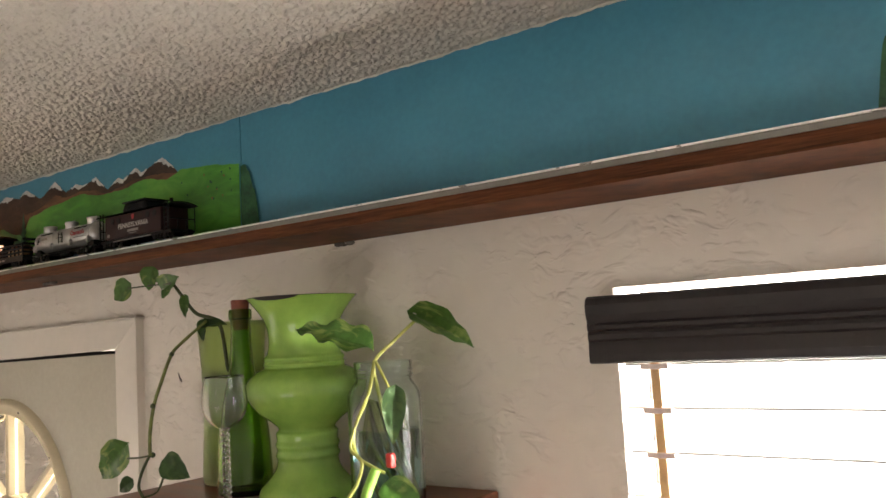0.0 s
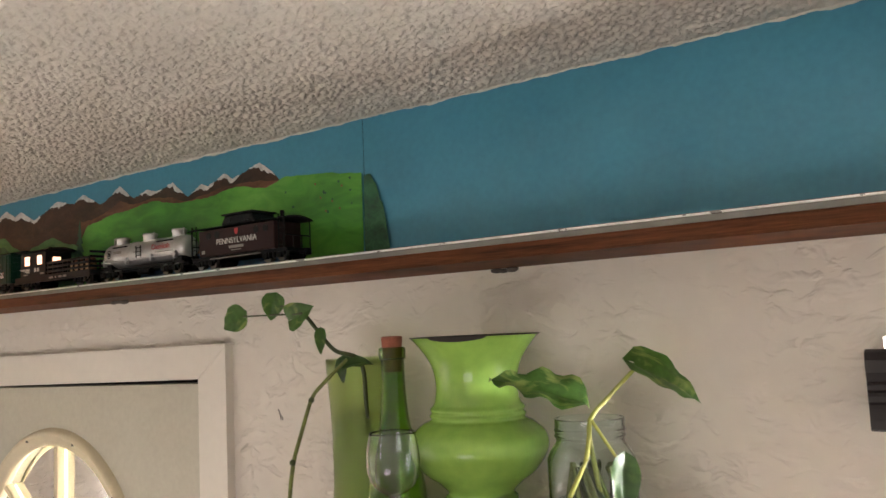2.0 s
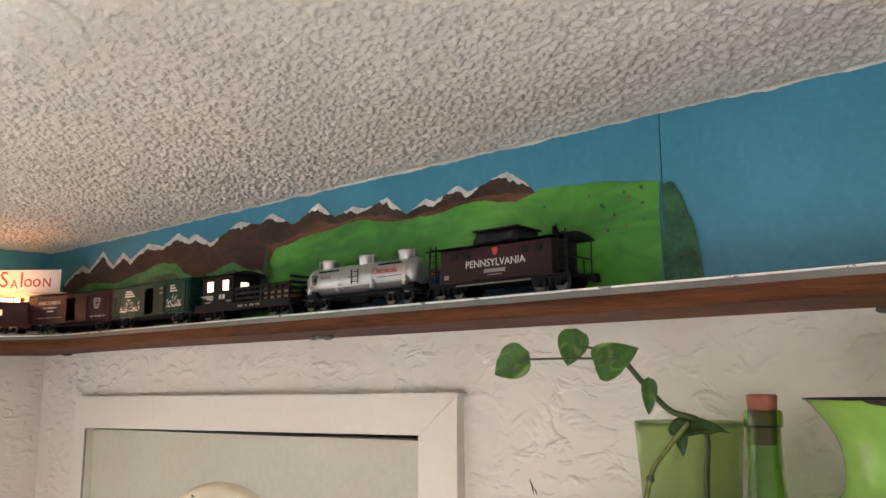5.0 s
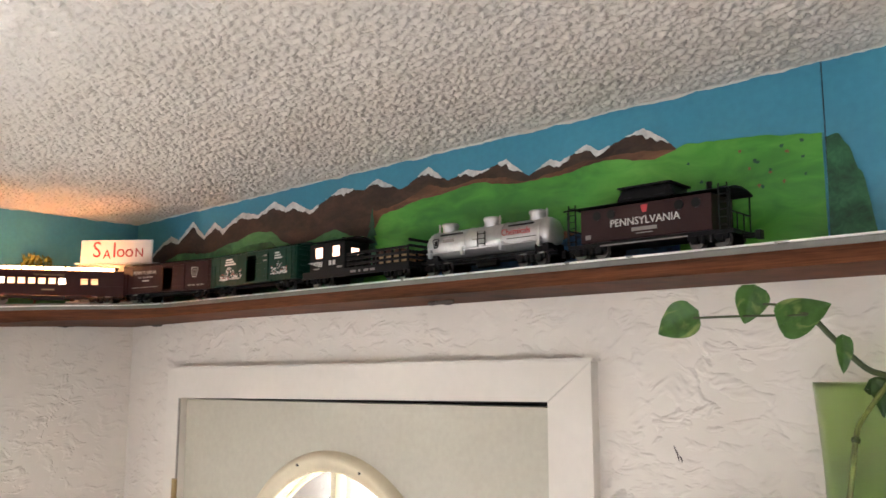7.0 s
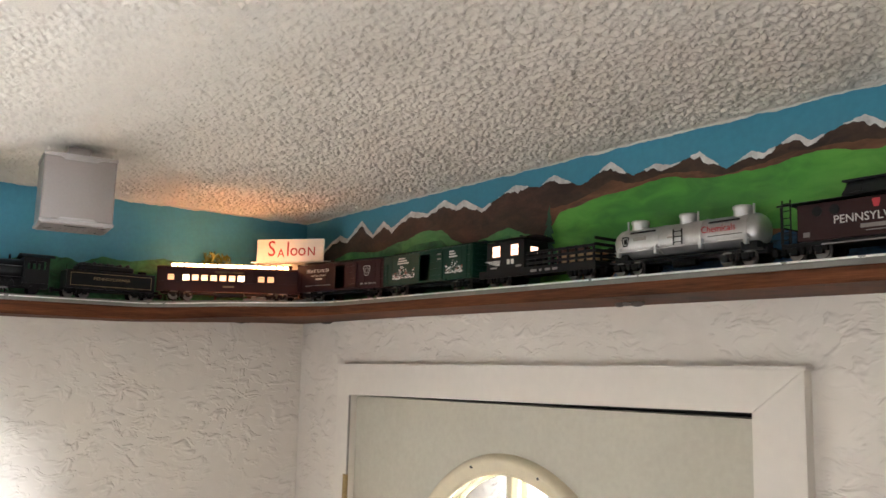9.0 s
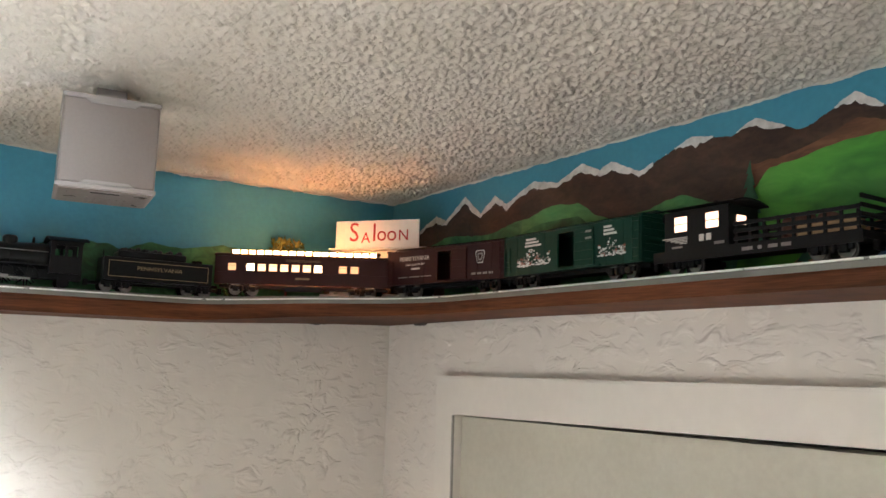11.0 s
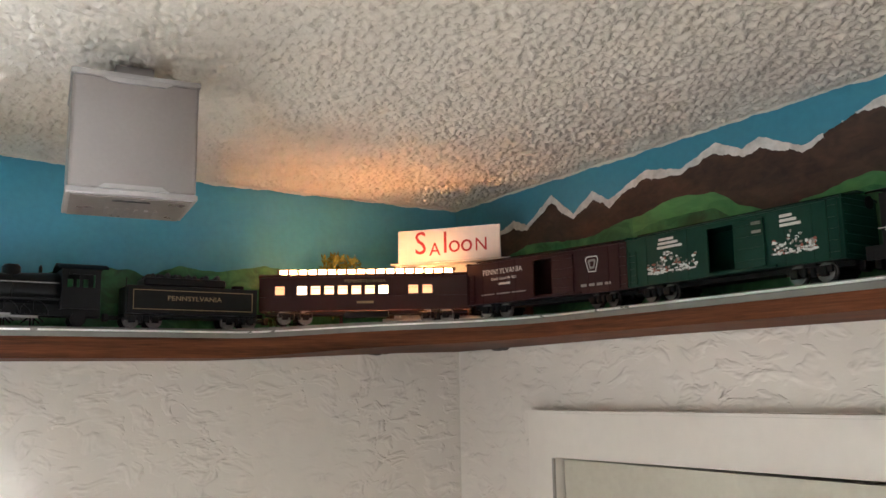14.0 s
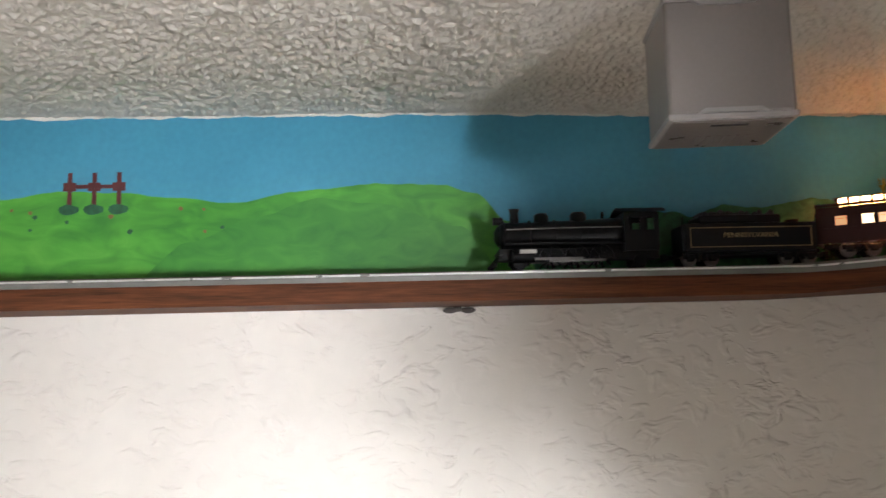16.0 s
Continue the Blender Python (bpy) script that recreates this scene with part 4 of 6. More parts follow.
def boxcar(name, s, length, material, label, door_x, door_w, shift):
    ob = rolling(name, s, length, label)
    L, W, Z0, Z1 = length / 2 - 0.004, 0.026, 0.017, 0.069
    xl, xr = door_x - door_w / 2, door_x + door_w / 2
    for sg, nm in ((-1, "side_wall"), (1, "side_wall")):
        bm = bmesh.new()
        y0, y1 = sorted((sg * W, sg * (W - 0.0018)))
        add_box(bm, -L, xl, y0, y1, Z0, Z1)
        add_box(bm, xr, L, y0, y1, Z0, Z1)
        add_box(bm, xl, xr, y0, y1, Z1 - 0.005, Z1)
        add_box(bm, xl, xr, y0, y1, Z0, Z0 + 0.004)
        k, ribs = 9, []
        for i in range(k + 1):
            x = -L + 2 * L * i / k
            if not xl - 0.002 < x < xr + 0.002:
                ribs.append(x)
        side = part(nm, bm, material, ob)
        for x in ribs:
            part("rib", box(x - 0.0004, x + 0.0004, min(sg * W, sg * (W + 0.0005)), max(sg * W, sg * (W + 0.0005)), Z0, Z1), material, side)
        y0, y1 = sorted((sg * (W + 0.0006), sg * (W + 0.0022)))
        bm = box(xr - 0.004 + shift, xr + door_w * 0.82 + shift, y0, y1, Z0 + 0.003, Z1 - 0.004, 0.0005)
        for i in range(4):
            z = Z0 + 0.010 + 0.011 * i
            add_box(bm, xr - 0.003 + shift, xr + door_w * 0.8 + shift, min(y0, y0 - 0.0006 if sg < 0 else y1), max(y0, y1 + 0.0006 if sg > 0 else y0), z, z + 0.0012)
        part("sliding_door", bm, material, ob)
        part("door_rail", box(xl - 0.004, xr + door_w + 0.004, min(sg * W, sg * (W + 0.0026)), max(sg * W, sg * (W + 0.0026)), Z0 + 0.0005, Z0 + 0.0026), material, ob)
    for sg in (-1, 1):
        end = part("end_wall", box(sg * L - 0.001, sg * L + 0.001, -W, W, Z0, Z1 + 0.003), material, ob)
        for i in range(6):
            part("end_rib", box(sg * (L + 0.0012) - 0.0008, sg * (L + 0.0012) + 0.0008, -W + 0.003, W - 0.003, Z0 + 0.004 + 0.0085 * i, Z0 + 0.0065 + 0.0085 * i, 0.0004), material, end)
    bm = bmesh.new()
    sec = [(-W - 0.001, Z1 + 0.001), (0.0, Z1 + 0.005), (W + 0.001, Z1 + 0.001), (W + 0.001, Z1 - 0.0002), (-W - 0.001, Z1 - 0.0002)]
    ends = [[bm.verts.new((x, y, z)) for y, z in sec] for x in (-L - 0.002, L + 0.002)]
    for k in range(5):
        bm.faces.new((ends[0][k], ends[0][(k + 1) % 5], ends[1][(k + 1) % 5], ends[1][k]))
    bm.faces.new(ends[0])
    bm.faces.new(ends[1])
    roof = part("roof", bm, material, ob)
    for i in range(13):
        x = -L - 0.0012 + (2 * L + 0.0024) * i / 12
        bm = bmesh.new()
        rib = [[bm.verts.new((x + q, y, z + 0.0012)) for y, z in sec[:3]] + [bm.verts.new((x + q, y, z - 0.0004)) for y, z in sec[2::-1]] for q in (-0.0006, 0.0006)]
        for k in range(6):
            bm.faces.new((rib[0][k], rib[0][(k + 1) % 6], rib[1][(k + 1) % 6], rib[1][k]))
        part("roof_rib", bm, material, roof)
    part("roof_walk", box(-L - 0.003, L + 0.003, -0.006, 0.006, Z1 + 0.0065, Z1 + 0.0078), material, ob)
    part("brake_wheel", cyl((L + 0.004, 0.01, Z1 - 0.002), (L + 0.005, 0.01, Z1 - 0.002), 0.006, seg=12), BLACK, ob)
    part("underframe", box(-L, L, -0.012, 0.012, 0.012, Z0 - 0.0005), BLACK, ob)
    part("floor", box(-L + 0.002, L - 0.002, -W + 0.003, W - 0.003, Z0, Z0 + 0.001), BLACK, ob)
    grab_ladder(ob, -L + 0.008, -W, Z0 + 0.002, Z1 - 0.014, material)
    grab_ladder(ob, L - 0.008, -W, Z0 + 0.002, Z1, material)
    return ob, L, -W


# maroon boxcar
car, L, Y = boxcar("boxcar", 0.343, 0.256, MAROON, "maroon toy boxcar with pale lettering and an open side door", 0.004, 0.034, 0.0)
face_text("PENNSYLVANIA", 0.0098, -0.063, 0.0565, Y, LETTER, car, 0.96, "pale railway lettering")
face_text("Don't Stand Me Still", 0.0052, -0.061, 0.0475, Y, LETTER, car, 1.0, "small pale slogan")
bar(car, -0.060, 0.0408, 0.020, 0.0026, Y, LETTER)
for i in range(3):
    bar(car, -0.088 + 0.026 * i, 0.0285, 0.022, 0.0016, Y, LETTERDIM)
keystone(car, 0.075, 0.050, 0.0092, Y - 0.0006, LETTER, 0.86)
keystone(car, 0.075, 0.050, 0.0055, Y - 0.0006, LETTERDIM, 0.55)
for i in range(4):
    bar(car, 0.062 + 0.011 * i, 0.0265, 0.008, 0.003, Y, LETTERDIM)

# green boxcar
car, L, Y = boxcar("boxcar", 0.602, 0.256, BOXGREEN, "dark green toy boxcar with printed snowy village and open door", 0.002, 0.036, 0.0)
random.seed(5)
for cx, w, n in ((-0.062, 0.066, 26), (0.078, 0.042, 18)):
    for i in range(3):
        bar(car, cx - 0.006 + 0.002 * i, 0.0625 - 0.0042 * i, w * (0.30 + 0.1 * i), 0.0026, Y - 0.0002, LETTER)
    bm = bmesh.new()
    for i in range(5 * n):
        f = random.random()
        x, z = cx + (f - 0.5) * w, 0.028 + (0.016 + 0.006 * math.sin(9 * f + cx * 40)) * random.random() ** 1.2
        rx, rz = 0.0009 + 0.0022 * random.random(), 0.0007 + 0.0013 * random.random()
        ring = [bm.verts.new((x + rx * (0.6 + 0.6 * random.random()) * math.cos(t * math.pi / 3), Y - 0.0004 - 0.000004 * i, z + rz * (0.6 + 0.6 * random.random()) * math.sin(t * math.pi / 3))) for t in range(6)]
        bm.faces.new(ring).material_index = (0, 1, 1, 2, 1, 0)[i % 6]
    part("village_print", bm, [GREYDECAL, SNOWDECAL, REDDECAL], car, "faded snowy village print")
    for i in range(7):
        bar(car, cx + (i - 3) * w * 0.145, 0.0285 + 0.0008 * (i % 2), w * 0.10, 0.0014, Y - 0.0019, SNOWDECAL, "snow_print")
for i in range(2):
    bar(car, 0.042, 0.0605 - 0.008 * i, 0.010, 0.0026, Y - 0.0024, LETTERDIM)

# work caboose with open stake bed
WL = 0.243
car = rolling("work_caboose", 0.862, WL, "black toy work caboose with lit cab windows and a stake-sided bed")
part("deck", box(-0.117, 0.117, -0.026, 0.026, 0.016, 0.023, 0.0008), BLACK, car)
part("side_sill", box(-0.117, 0.117, -0.0275, -0.0262, 0.012, 0.0235), BLACK, car)
for y0, y1 in ((-0.024, -0.0225), (0.0225, 0.024)):
    bm = bmesh.new()
    for x0, x1, z0, z1 in ((-0.104, -0.022, 0.0235, 0.044), (-0.104, -0.022, 0.060, 0.066), (-0.104, -0.091, 0.044, 0.060), (-0.074, -0.050, 0.044, 0.060), (-0.034, -0.022, 0.044, 0.060)):
        add_box(bm, x0, x1, y0, y1, z0, z1)
    part("cab_side", bm, BLACK, car)
for x in (-0.103, -0.023):
    part("cab_end", box(x - 0.001, x + 0.001, -0.0225, 0.0225, 0.0235, 0.066), BLACK, car)
bm = bmesh.new()
prev = None
for i in range(9):
    y = -0.028 + 0.056 * i / 8
    z = 0.0665 + 0.005 * (1 - (y / 0.028) ** 2)
    cur = [bm.verts.new((x, y, zz)) for x, zz in ((-0.113, z), (-0.012, z), (-0.012, z + 0.0016), (-0.113, z + 0.0016))]
    if prev:
        for k in range(4):
            bm.faces.new((prev[k], prev[(k + 1) % 4], cur[(k + 1) % 4], cur[k]))
    prev = cur
part("cab_roof", bm, BLACK, car)
part("chimney", cyl((-0.06, 0.006, 0.07), (-0.06, 0.006, 0.078), 0.0028, seg=10), BLACK, car)
for x in (-0.0825, -0.042):
    w = part("lit_window", box(x - 0.0083, x + 0.0083, -0.0236, -0.0228, 0.0442, 0.0598), CABLIGHT, car, "glowing cab window")
    part("window_bar", box(x - 0.0085, x + 0.0085, -0.0246, -0.0238, 0.0515, 0.0523), BLACK, w)
part("lit_window", box(-0.0218, -0.0212, -0.011, 0.003, 0.047, 0.056), CABLIGHT, car, "glowing cab window")
for i in range(5):
    bar(car, -0.090 + 0.0028 * i, 0.0375 - 0.0016 * i, 0.034 - 0.006 * i, 0.0009, -0.0242, LETTER)
bar(car, -0.055, 0.0350, 0.006, 0.007, -0.0242, LETTER)
bar(car, -0.046, 0.0350, 0.006, 0.007, -0.0242, LETTER)
bar(car, -0.087, 0.0275, 0.014, 0.002, -0.0242, LETTERDIM)
bar(car, -0.033, 0.0278, 0.012, 0.003, -0.0242, LETTERDIM)
for i, w in enumerate((0.012, 0.004, 0.010, 0.010)):
    bar(car, 0.002 + 0.014 * i, 0.0175, w, 0.0034, -0.0276, LETTERDIM)
for sg in (-1, 1):
    for i in range(9):
        x = -0.012 + 0.0155 * i
        part("stake", box(x - 0.0014, x + 0.0014, sg * 0.0245 - 0.001, sg * 0.0245 + 0.001, 0.0225, 0.046), BLACK, car)
    for z in (0.0285, 0.036, 0.0435):
        part("side_rail", box(-0.014, 0.114, sg * 0.0262 - 0.0008, sg * 0.0262 + 0.0008, z - 0.0018, z + 0.0018), BLACK, car)
for i in range(4):
    part("end_rail", box(0.1140, 0.1156, -0.0255, 0.0255, 0.027 + 0.008 * i, 0.031 + 0.008 * i), BLACK, car)
for x, y in ((0.03, 0.005), (0.05, -0.006), (0.066, 0.006)):
    bm = lathe(smooth_profile([(0.0, 0.0), (0.0085, 0.0), (0.0105, 0.012), (0.0085, 0.024), (0.0, 0.024)], 3), 14)
    b = part("barrel", bm, RUST, car, "brown toy barrel", True)
    b.matrix_basis = Matrix.Translation((x, y, 0.0232))
for i in range(4):
    part("crate", box(0.052 + 0.015 * i, 0.065 + 0.015 * i, -0.0225, -0.010, 0.0232, 0.0345, 0.0006), CRATEWOOD, car, "small wooden crate")

# tank car
TL = 0.226
car = rolling("tank_car", 1.103, TL, "silver toy tank car with three domes and red lettering")
bm = bmesh.new()
R, ZC = 0.0195, 0.0405
prof = [(0.0, -0.103), (0.010, -0.1025), (0.0165, -0.0995), (R, -0.094)] + [(R, -0.094 + 0.188 * i / 6) for i in range(1, 7)] + [(0.0165, 0.0995), (0.010, 0.1025), (0.0, 0.103)]
bm = lathe(prof, 36)
bmesh.ops.transform(bm, matrix=Matrix.Translation((0, 0, ZC)) @ Matrix.Rotation(radians(90), 4, "Y"), verts=bm.verts)
tank = part("tank", bm, TANKSILVER, car, "silver-painted tank", True)
for x in (-0.089, -0.03, 0.03, 0.089):
    bm = lathe([(R + 0.0001, -0.0009), (R + 0.0008, -0.0006), (R + 0.0008, 0.0006), (R + 0.0001, 0.0009)], 36)
    bmesh.ops.transform(bm, matrix=Matrix.Translation((x, 0, ZC)) @ Matrix.Rotation(radians(90), 4, "Y"), verts=bm.verts)
    part("band", bm, TANKSILVER, tank, smooth=True)
for x in (-0.072, 0.001, 0.074):
    bm = lathe([(0.0105, -0.006), (0.0105, 0.005), (0.0115, 0.0055), (0.0115, 0.0085), (0.0102, 0.0095), (0.0, 0.0102)], 24)
    d = part("dome", bm, TANKSILVER, car, "silver dome", True)
    d.matrix_basis = Matrix.Translation((x, 0, ZC + R + 0.001))
    part("valve", cyl((x + 0.016 * (1 if x > -0.05 else -1), -0.004, ZC + R - 0.002), (x + 0.016 * (1 if x > -0.05 else -1), -0.004, ZC + R + 0.011), 0.0012, seg=8), TANKSILVER, car)
grab_ladder(car, 0.0, -R - 0.0008, ZC - 0.009, ZC + 0.010, BLACK, 0.012, 3)
part("running_rail", tube([(-0.095, -R - 0.003, ZC - 0.011), (0.0, -R - 0.003, ZC - 0.011), (0.095, -R - 0.003, ZC - 0.011)], 0.0007, seg=6), TANKSILVER, car)
for x in (-0.090, -0.032, 0.032, 0.090):
    part("rail_post", box(x - 0.002, x + 0.002, -R - 0.0036, -R + 0.0015, ZC - 0.017, ZC - 0.006), TANKSILVER, car)
bm = box(-0.108, 0.108, -0.010, 0.010, 0.013, 0.0195)
add_box(bm, -0.108, 0.108, -0.018, -0.012, 0.0165, 0.0185)
add_box(bm, -0.108, 0.108, 0.012, 0.018, 0.0165, 0.0185)
for x in (-0.09, 0.09):
    add_box(bm, x - 0.010, x + 0.010, -0.016, 0.016, 0.0185, 0.027)
part("underframe", bm, BLACK, car, "black underframe")
part("air_tank", cyl((-0.012, -0.012, 0.010), (0.02, -0.012, 0.010), 0.0045, seg=12), BLACK, car)
face_text("Chemicals", 0.0115, 0.054, ZC + 0.004, -R - 0.0004, REDLETTER, car, 0.95, "red script lettering")
bar(car, 0.062, ZC - 0.004, 0.044, 0.0008, -R - 0.0001, BLACK)
bar(car, -0.058, ZC + 0.004, 0.020, 0.0045, -R - 0.0002, LETTERDIM)
bar(car, -0.012, ZC + 0.001, 0.008, 0.002, -R, LETTERDIM)
keystone(car, -0.080, ZC + 0.002, 0.0062, -R - 0.0002, BLACK, 0.75)
bar(car, -0.080, ZC + 0.002, 0.0045, 0.0065, -R - 0.0003, BLACK)
bar(car, -0.055, ZC + 0.0125, 0.04, 0.0022, -R + 0.003, BLACK)
bar(car, 0.06, ZC + 0.0125, 0.04, 0.0022, -R + 0.003, BLACK)

# caboose
CL = 0.207
car = rolling("caboose", 1.333, CL, "dark brown toy caboose with pale lettering and a black cupola")
part("body", box(-0.078, 0.078, -0.0255, 0.0255, 0.018, 0.056, 0.0008), CABBROWN, car)
bm = bmesh.new()
prev = None
for i in range(9):
    y = -0.029 + 0.058 * i / 8
    z = 0.0562 + 0.005 * (1 - (y / 0.029) ** 2)
    cur = [bm.verts.new((x, y, zz)) for x, zz in ((-0.0985, z), (0.0985, z), (0.0985, z + 0.0018), (-0.0985, z + 0.0018))]
    if prev:
        for k in range(4):
            bm.faces.new((prev[k], prev[(k + 1) % 4], cur[(k + 1) % 4], cur[k]))
    prev = cur
part("roof", bm, BLACK, car, "black roof")
bm = box(-0.034, 0.036, -0.022, 0.022, 0.058, 0.074, 0.004)
for v in bm.verts:
    if v.co.z > 0.068:
        v.co.x = 0.001 + (v.co.x - 0.001) * 0.86
cup = part("cupola", bm, BLACK, car, "black cupola")
part("cupola_roof", box(-0.031, 0.033, -0.024, 0.024, 0.0741, 0.0762, 0.0008), BLACK, cup)
for x in (-0.018, 0.02):
    part("cupola_window", box(x - 0.006, x + 0.006, -0.0226, -0.0221, 0.063, 0.070), BLACKGLOSS, cup)
face_text("PENNSYLVANIA", 0.0118, 0.002, 0.0365, -0.0257, LETTER, car, 1.0, "pale railway lettering")
bar(car, 0.002, 0.0278, 0.030, 0.0040, -0.0257, LETTERDIM)
bar(car, 0.002, 0.0232, 0.020, 0.0010, -0.0257, LETTERDIM)
bar(car, -0.068, 0.0245, 0.007, 0.005, -0.0257, LETTERDIM)
keystone(car, 0.003, 0.0492, 0.0042, -0.0257, REDLETTER)
for x in (-0.056, -0.038, 0.043, 0.062):
    part("port_window", cyl((x, -0.0264, 0.0475), (x, -0.0257, 0.0475), 0.0052, seg=16), BLACKGLOSS, car)
part("underframe", box(-0.098, 0.098, -0.022, 0.022, 0.0135, 0.0178), BLACK, car)
part("step_rail", box(-0.052, 0.052, -0.0275, -0.0265, 0.0128, 0.0142), LETTERDIM, car)
for sg in (-1, 1):
    bm = bmesh.new()
    for y in (-0.024, -0.008, 0.008, 0.024):
        add_cyl(bm, (sg * 0.0965, y, 0.0178), (sg * 0.0965, y, 0.057 if abs(y) > 0.02 else 0.036), 0.0008, seg=6)
    add_box(bm, sg * 0.0965 - 0.0007, sg * 0.0965 + 0.0007, -0.024, 0.024, 0.0345, 0.036)
    part("end_railing", bm, BLACK, car)
    grab_ladder(car, sg * 0.090, -0.0235, 0.018, 0.064, BLACK, 0.009, 6)
part("chimney", cyl((0.062, 0.006, 0.058), (0.062, 0.006, 0.074), 0.003, seg=10), BLACK, car)

# lit coach
OL = 0.288
car = rolling("passenger_coach", 0.067, OL, "dark maroon toy passenger coach with glowing windows")
LC, W = 0.138, 0.0265
wins = [-0.112] + [-0.083 + 0.0178 * i for i in range(7)] + [0.063, 0.0815]
for sg in (-1, 1):
    bm = bmesh.new()
    y0, y1 = sorted((sg * W, sg * (W - 0.0015)))
    add_box(bm, -LC, LC, y0, y1, 0.016, 0.0375)
    add_box(bm, -LC, LC, y0, y1, 0.0485, 0.060)
    xs = [-LC] + [q for x in wins for q in (x - 0.0062, x + 0.0062)] + [LC]
    for i in range(0, len(xs), 2):
        add_box(bm, xs[i], xs[i + 1], y0, y1, 0.0375, 0.0485)
    add_box(bm, -LC, LC, min(sg * W, sg * (W + 0.0006)), max(sg * W, sg * (W + 0.0006)), 0.0345, 0.0357)
    part("side_wall", bm, COACHRED, car)
    for x, lamp in zip(wins, (0, 2, 1, 1, 1, 1, 1, 2, 0, 0)):
        w = part("lit_window", box(x - 0.0064, x + 0.0064, min(sg * (W - 0.0017), sg * (W - 0.0022)), max(sg * (W - 0.0017), sg * (W - 0.0022)), 0.0373, 0.0487), WINDOWLIGHT[lamp], car, "glowing window pane")
        part("window_bar", box(x - 0.0062, x + 0.0062, min(sg * (W - 0.0013), sg * (W - 0.0005)), max(sg * (W - 0.0013), sg * (W - 0.0005)), 0.0452, 0.0458), COACHRED, w)
for sg in (-1, 1):
    part("end_wall", box(sg * LC - 0.001, sg * LC + 0.001, -W, W, 0.016, 0.0605), COACHRED, car)
    part("vestibule", box(min(sg * LC, sg * (LC + 0.004)), max(sg * LC, sg * (LC + 0.004)), -0.011, 0.011, 0.016, 0.056, 0.0008), BLACK, car)
bm = bmesh.new()
for sg in (-1, 1):
    prev = None
    for i in range(7):
        a = radians(90) * i / 6
        y, z = sg * (0.0145 + (W + 0.0008 - 0.0145) * math.sin(a)), 0.0602 + 0.0055 * math.cos(a)
        cur = [bm.verts.new((-LC - 0.002, y, z)), bm.verts.new((LC + 0.002, y, z))]
        if prev:
            bm.faces.new((prev[0], prev[1], cur[1], cur[0]))
        prev = cur
part("lower_roof", bm, COACHRED, car)
part("clerestory_glow", box(-0.116, 0.116, -0.0142, 0.0142, 0.0657, 0.0712), CLERELIGHT, car, "glowing clerestory lights")
for i in range(19):
    x = -0.116 + 0.232 * i / 18
    part("clerestory_bar", box(x - 0.0017, x + 0.0017, -0.0148, 0.0148, 0.0655, 0.0714), COACHRED, car)
bm = bmesh.new()
prev = None
for i in range(7):
    y = -0.0108 + 0.0216 * i / 6
    z = 0.0716 + 0.002 * (1 - (y / 0.0108) ** 2)
    cur = [bm.verts.new((x, y, zz)) for x, zz in ((-0.120, z), (0.120, z), (0.120, z + 0.001), (-0.120, z + 0.001))]
    if prev:
        for k in range(4):
            bm.faces.new((prev[k], prev[(k + 1) % 4], cur[(k + 1) % 4], cur[k]))
    prev = cur
part("upper_roof", bm, COACHRED, car)
part("underframe", box(-0.134, 0.134, -0.013, 0.013, 0.0115, 0.0158), BLACK, car)
part("battery_box", box(-0.028, 0.030, -0.024, -0.012, 0.007, 0.0155, 0.001), BLACK, car)
face_text("PENNSYLVANIA", 0.0062, 0.0, 0.0545, -W, GOLD, car, 1.25, "faint gold lettering")
bar(car, 0.0, 0.0265, 0.022, 0.003, -W, GOLD)

# tender
NL = 0.175
car = rolling("locomotive_tender", -0.169, NL, "black toy tender with gold lining and a coal load")
part("tank_body", box(-0.080, 0.080, -0.0255, 0.0255, 0.016, 0.050, 0.001), BLACKGLOSS, car)
part("coal_bunker", box(-0.060, 0.040, -0.0215, 0.0215, 0.0501, 0.061, 0.003), BLACKGLOSS, car)
bm = bmesh.new()
random.seed(9)
for i in range(60):
    bmesh.ops.create_icosphere(bm, subdivisions=1, radius=0.003 + 0.002 * random.random(), matrix=Matrix.Translation((-0.055 + 0.09 * random.random(), -0.017 + 0.034 * random.random(), 0.0605 + 0.003 * random.random())))
part("coal", bm, COAL, car, "heap of black coal")
part("underframe", box(-0.082, 0.082, -0.02, 0.02, 0.012, 0.0158), BLACK, car)
face_text("PENNSYLVANIA", 0.0082, 0.0, 0.035, -0.0257, GOLD, car, 1.15, "faded gold lettering")
for z in (0.0445, 0.0215):
    bar(car, 0.0, z, 0.146, 0.0008, -0.0257, GOLD)
for x in (-0.073, 0.073):
    bar(car, x, 0.033, 0.0008, 0.0238, -0.0257, GOLD)
part("handrail", tube([(-0.0815, -0.024, 0.018), (-0.0815, -0.024, 0.04), (-0.0815, -0.024, 0.058)], 0.0007, seg=6), BLACK, car)
part("water_hatch", cyl((0.062, 0, 0.050), (0.062, 0, 0.056), 0.008, seg=16), BLACK, car)

# steam locomotive
m, h = car_pose(-0.371, 0.07)
loco = thing("steam_locomotive", m, "black toy steam locomotive with drive wheels and pilot", "toy locomotive", "toy train")


def along_x(profile, x, z, seg=28):
    bm = lathe(profile, seg)
    bmesh.ops.transform(bm, matrix=Matrix.Translation((x, 0, z)) @ Matrix.Rotation(radians(90), 4, "Y"), verts=bm.verts)
    return bm


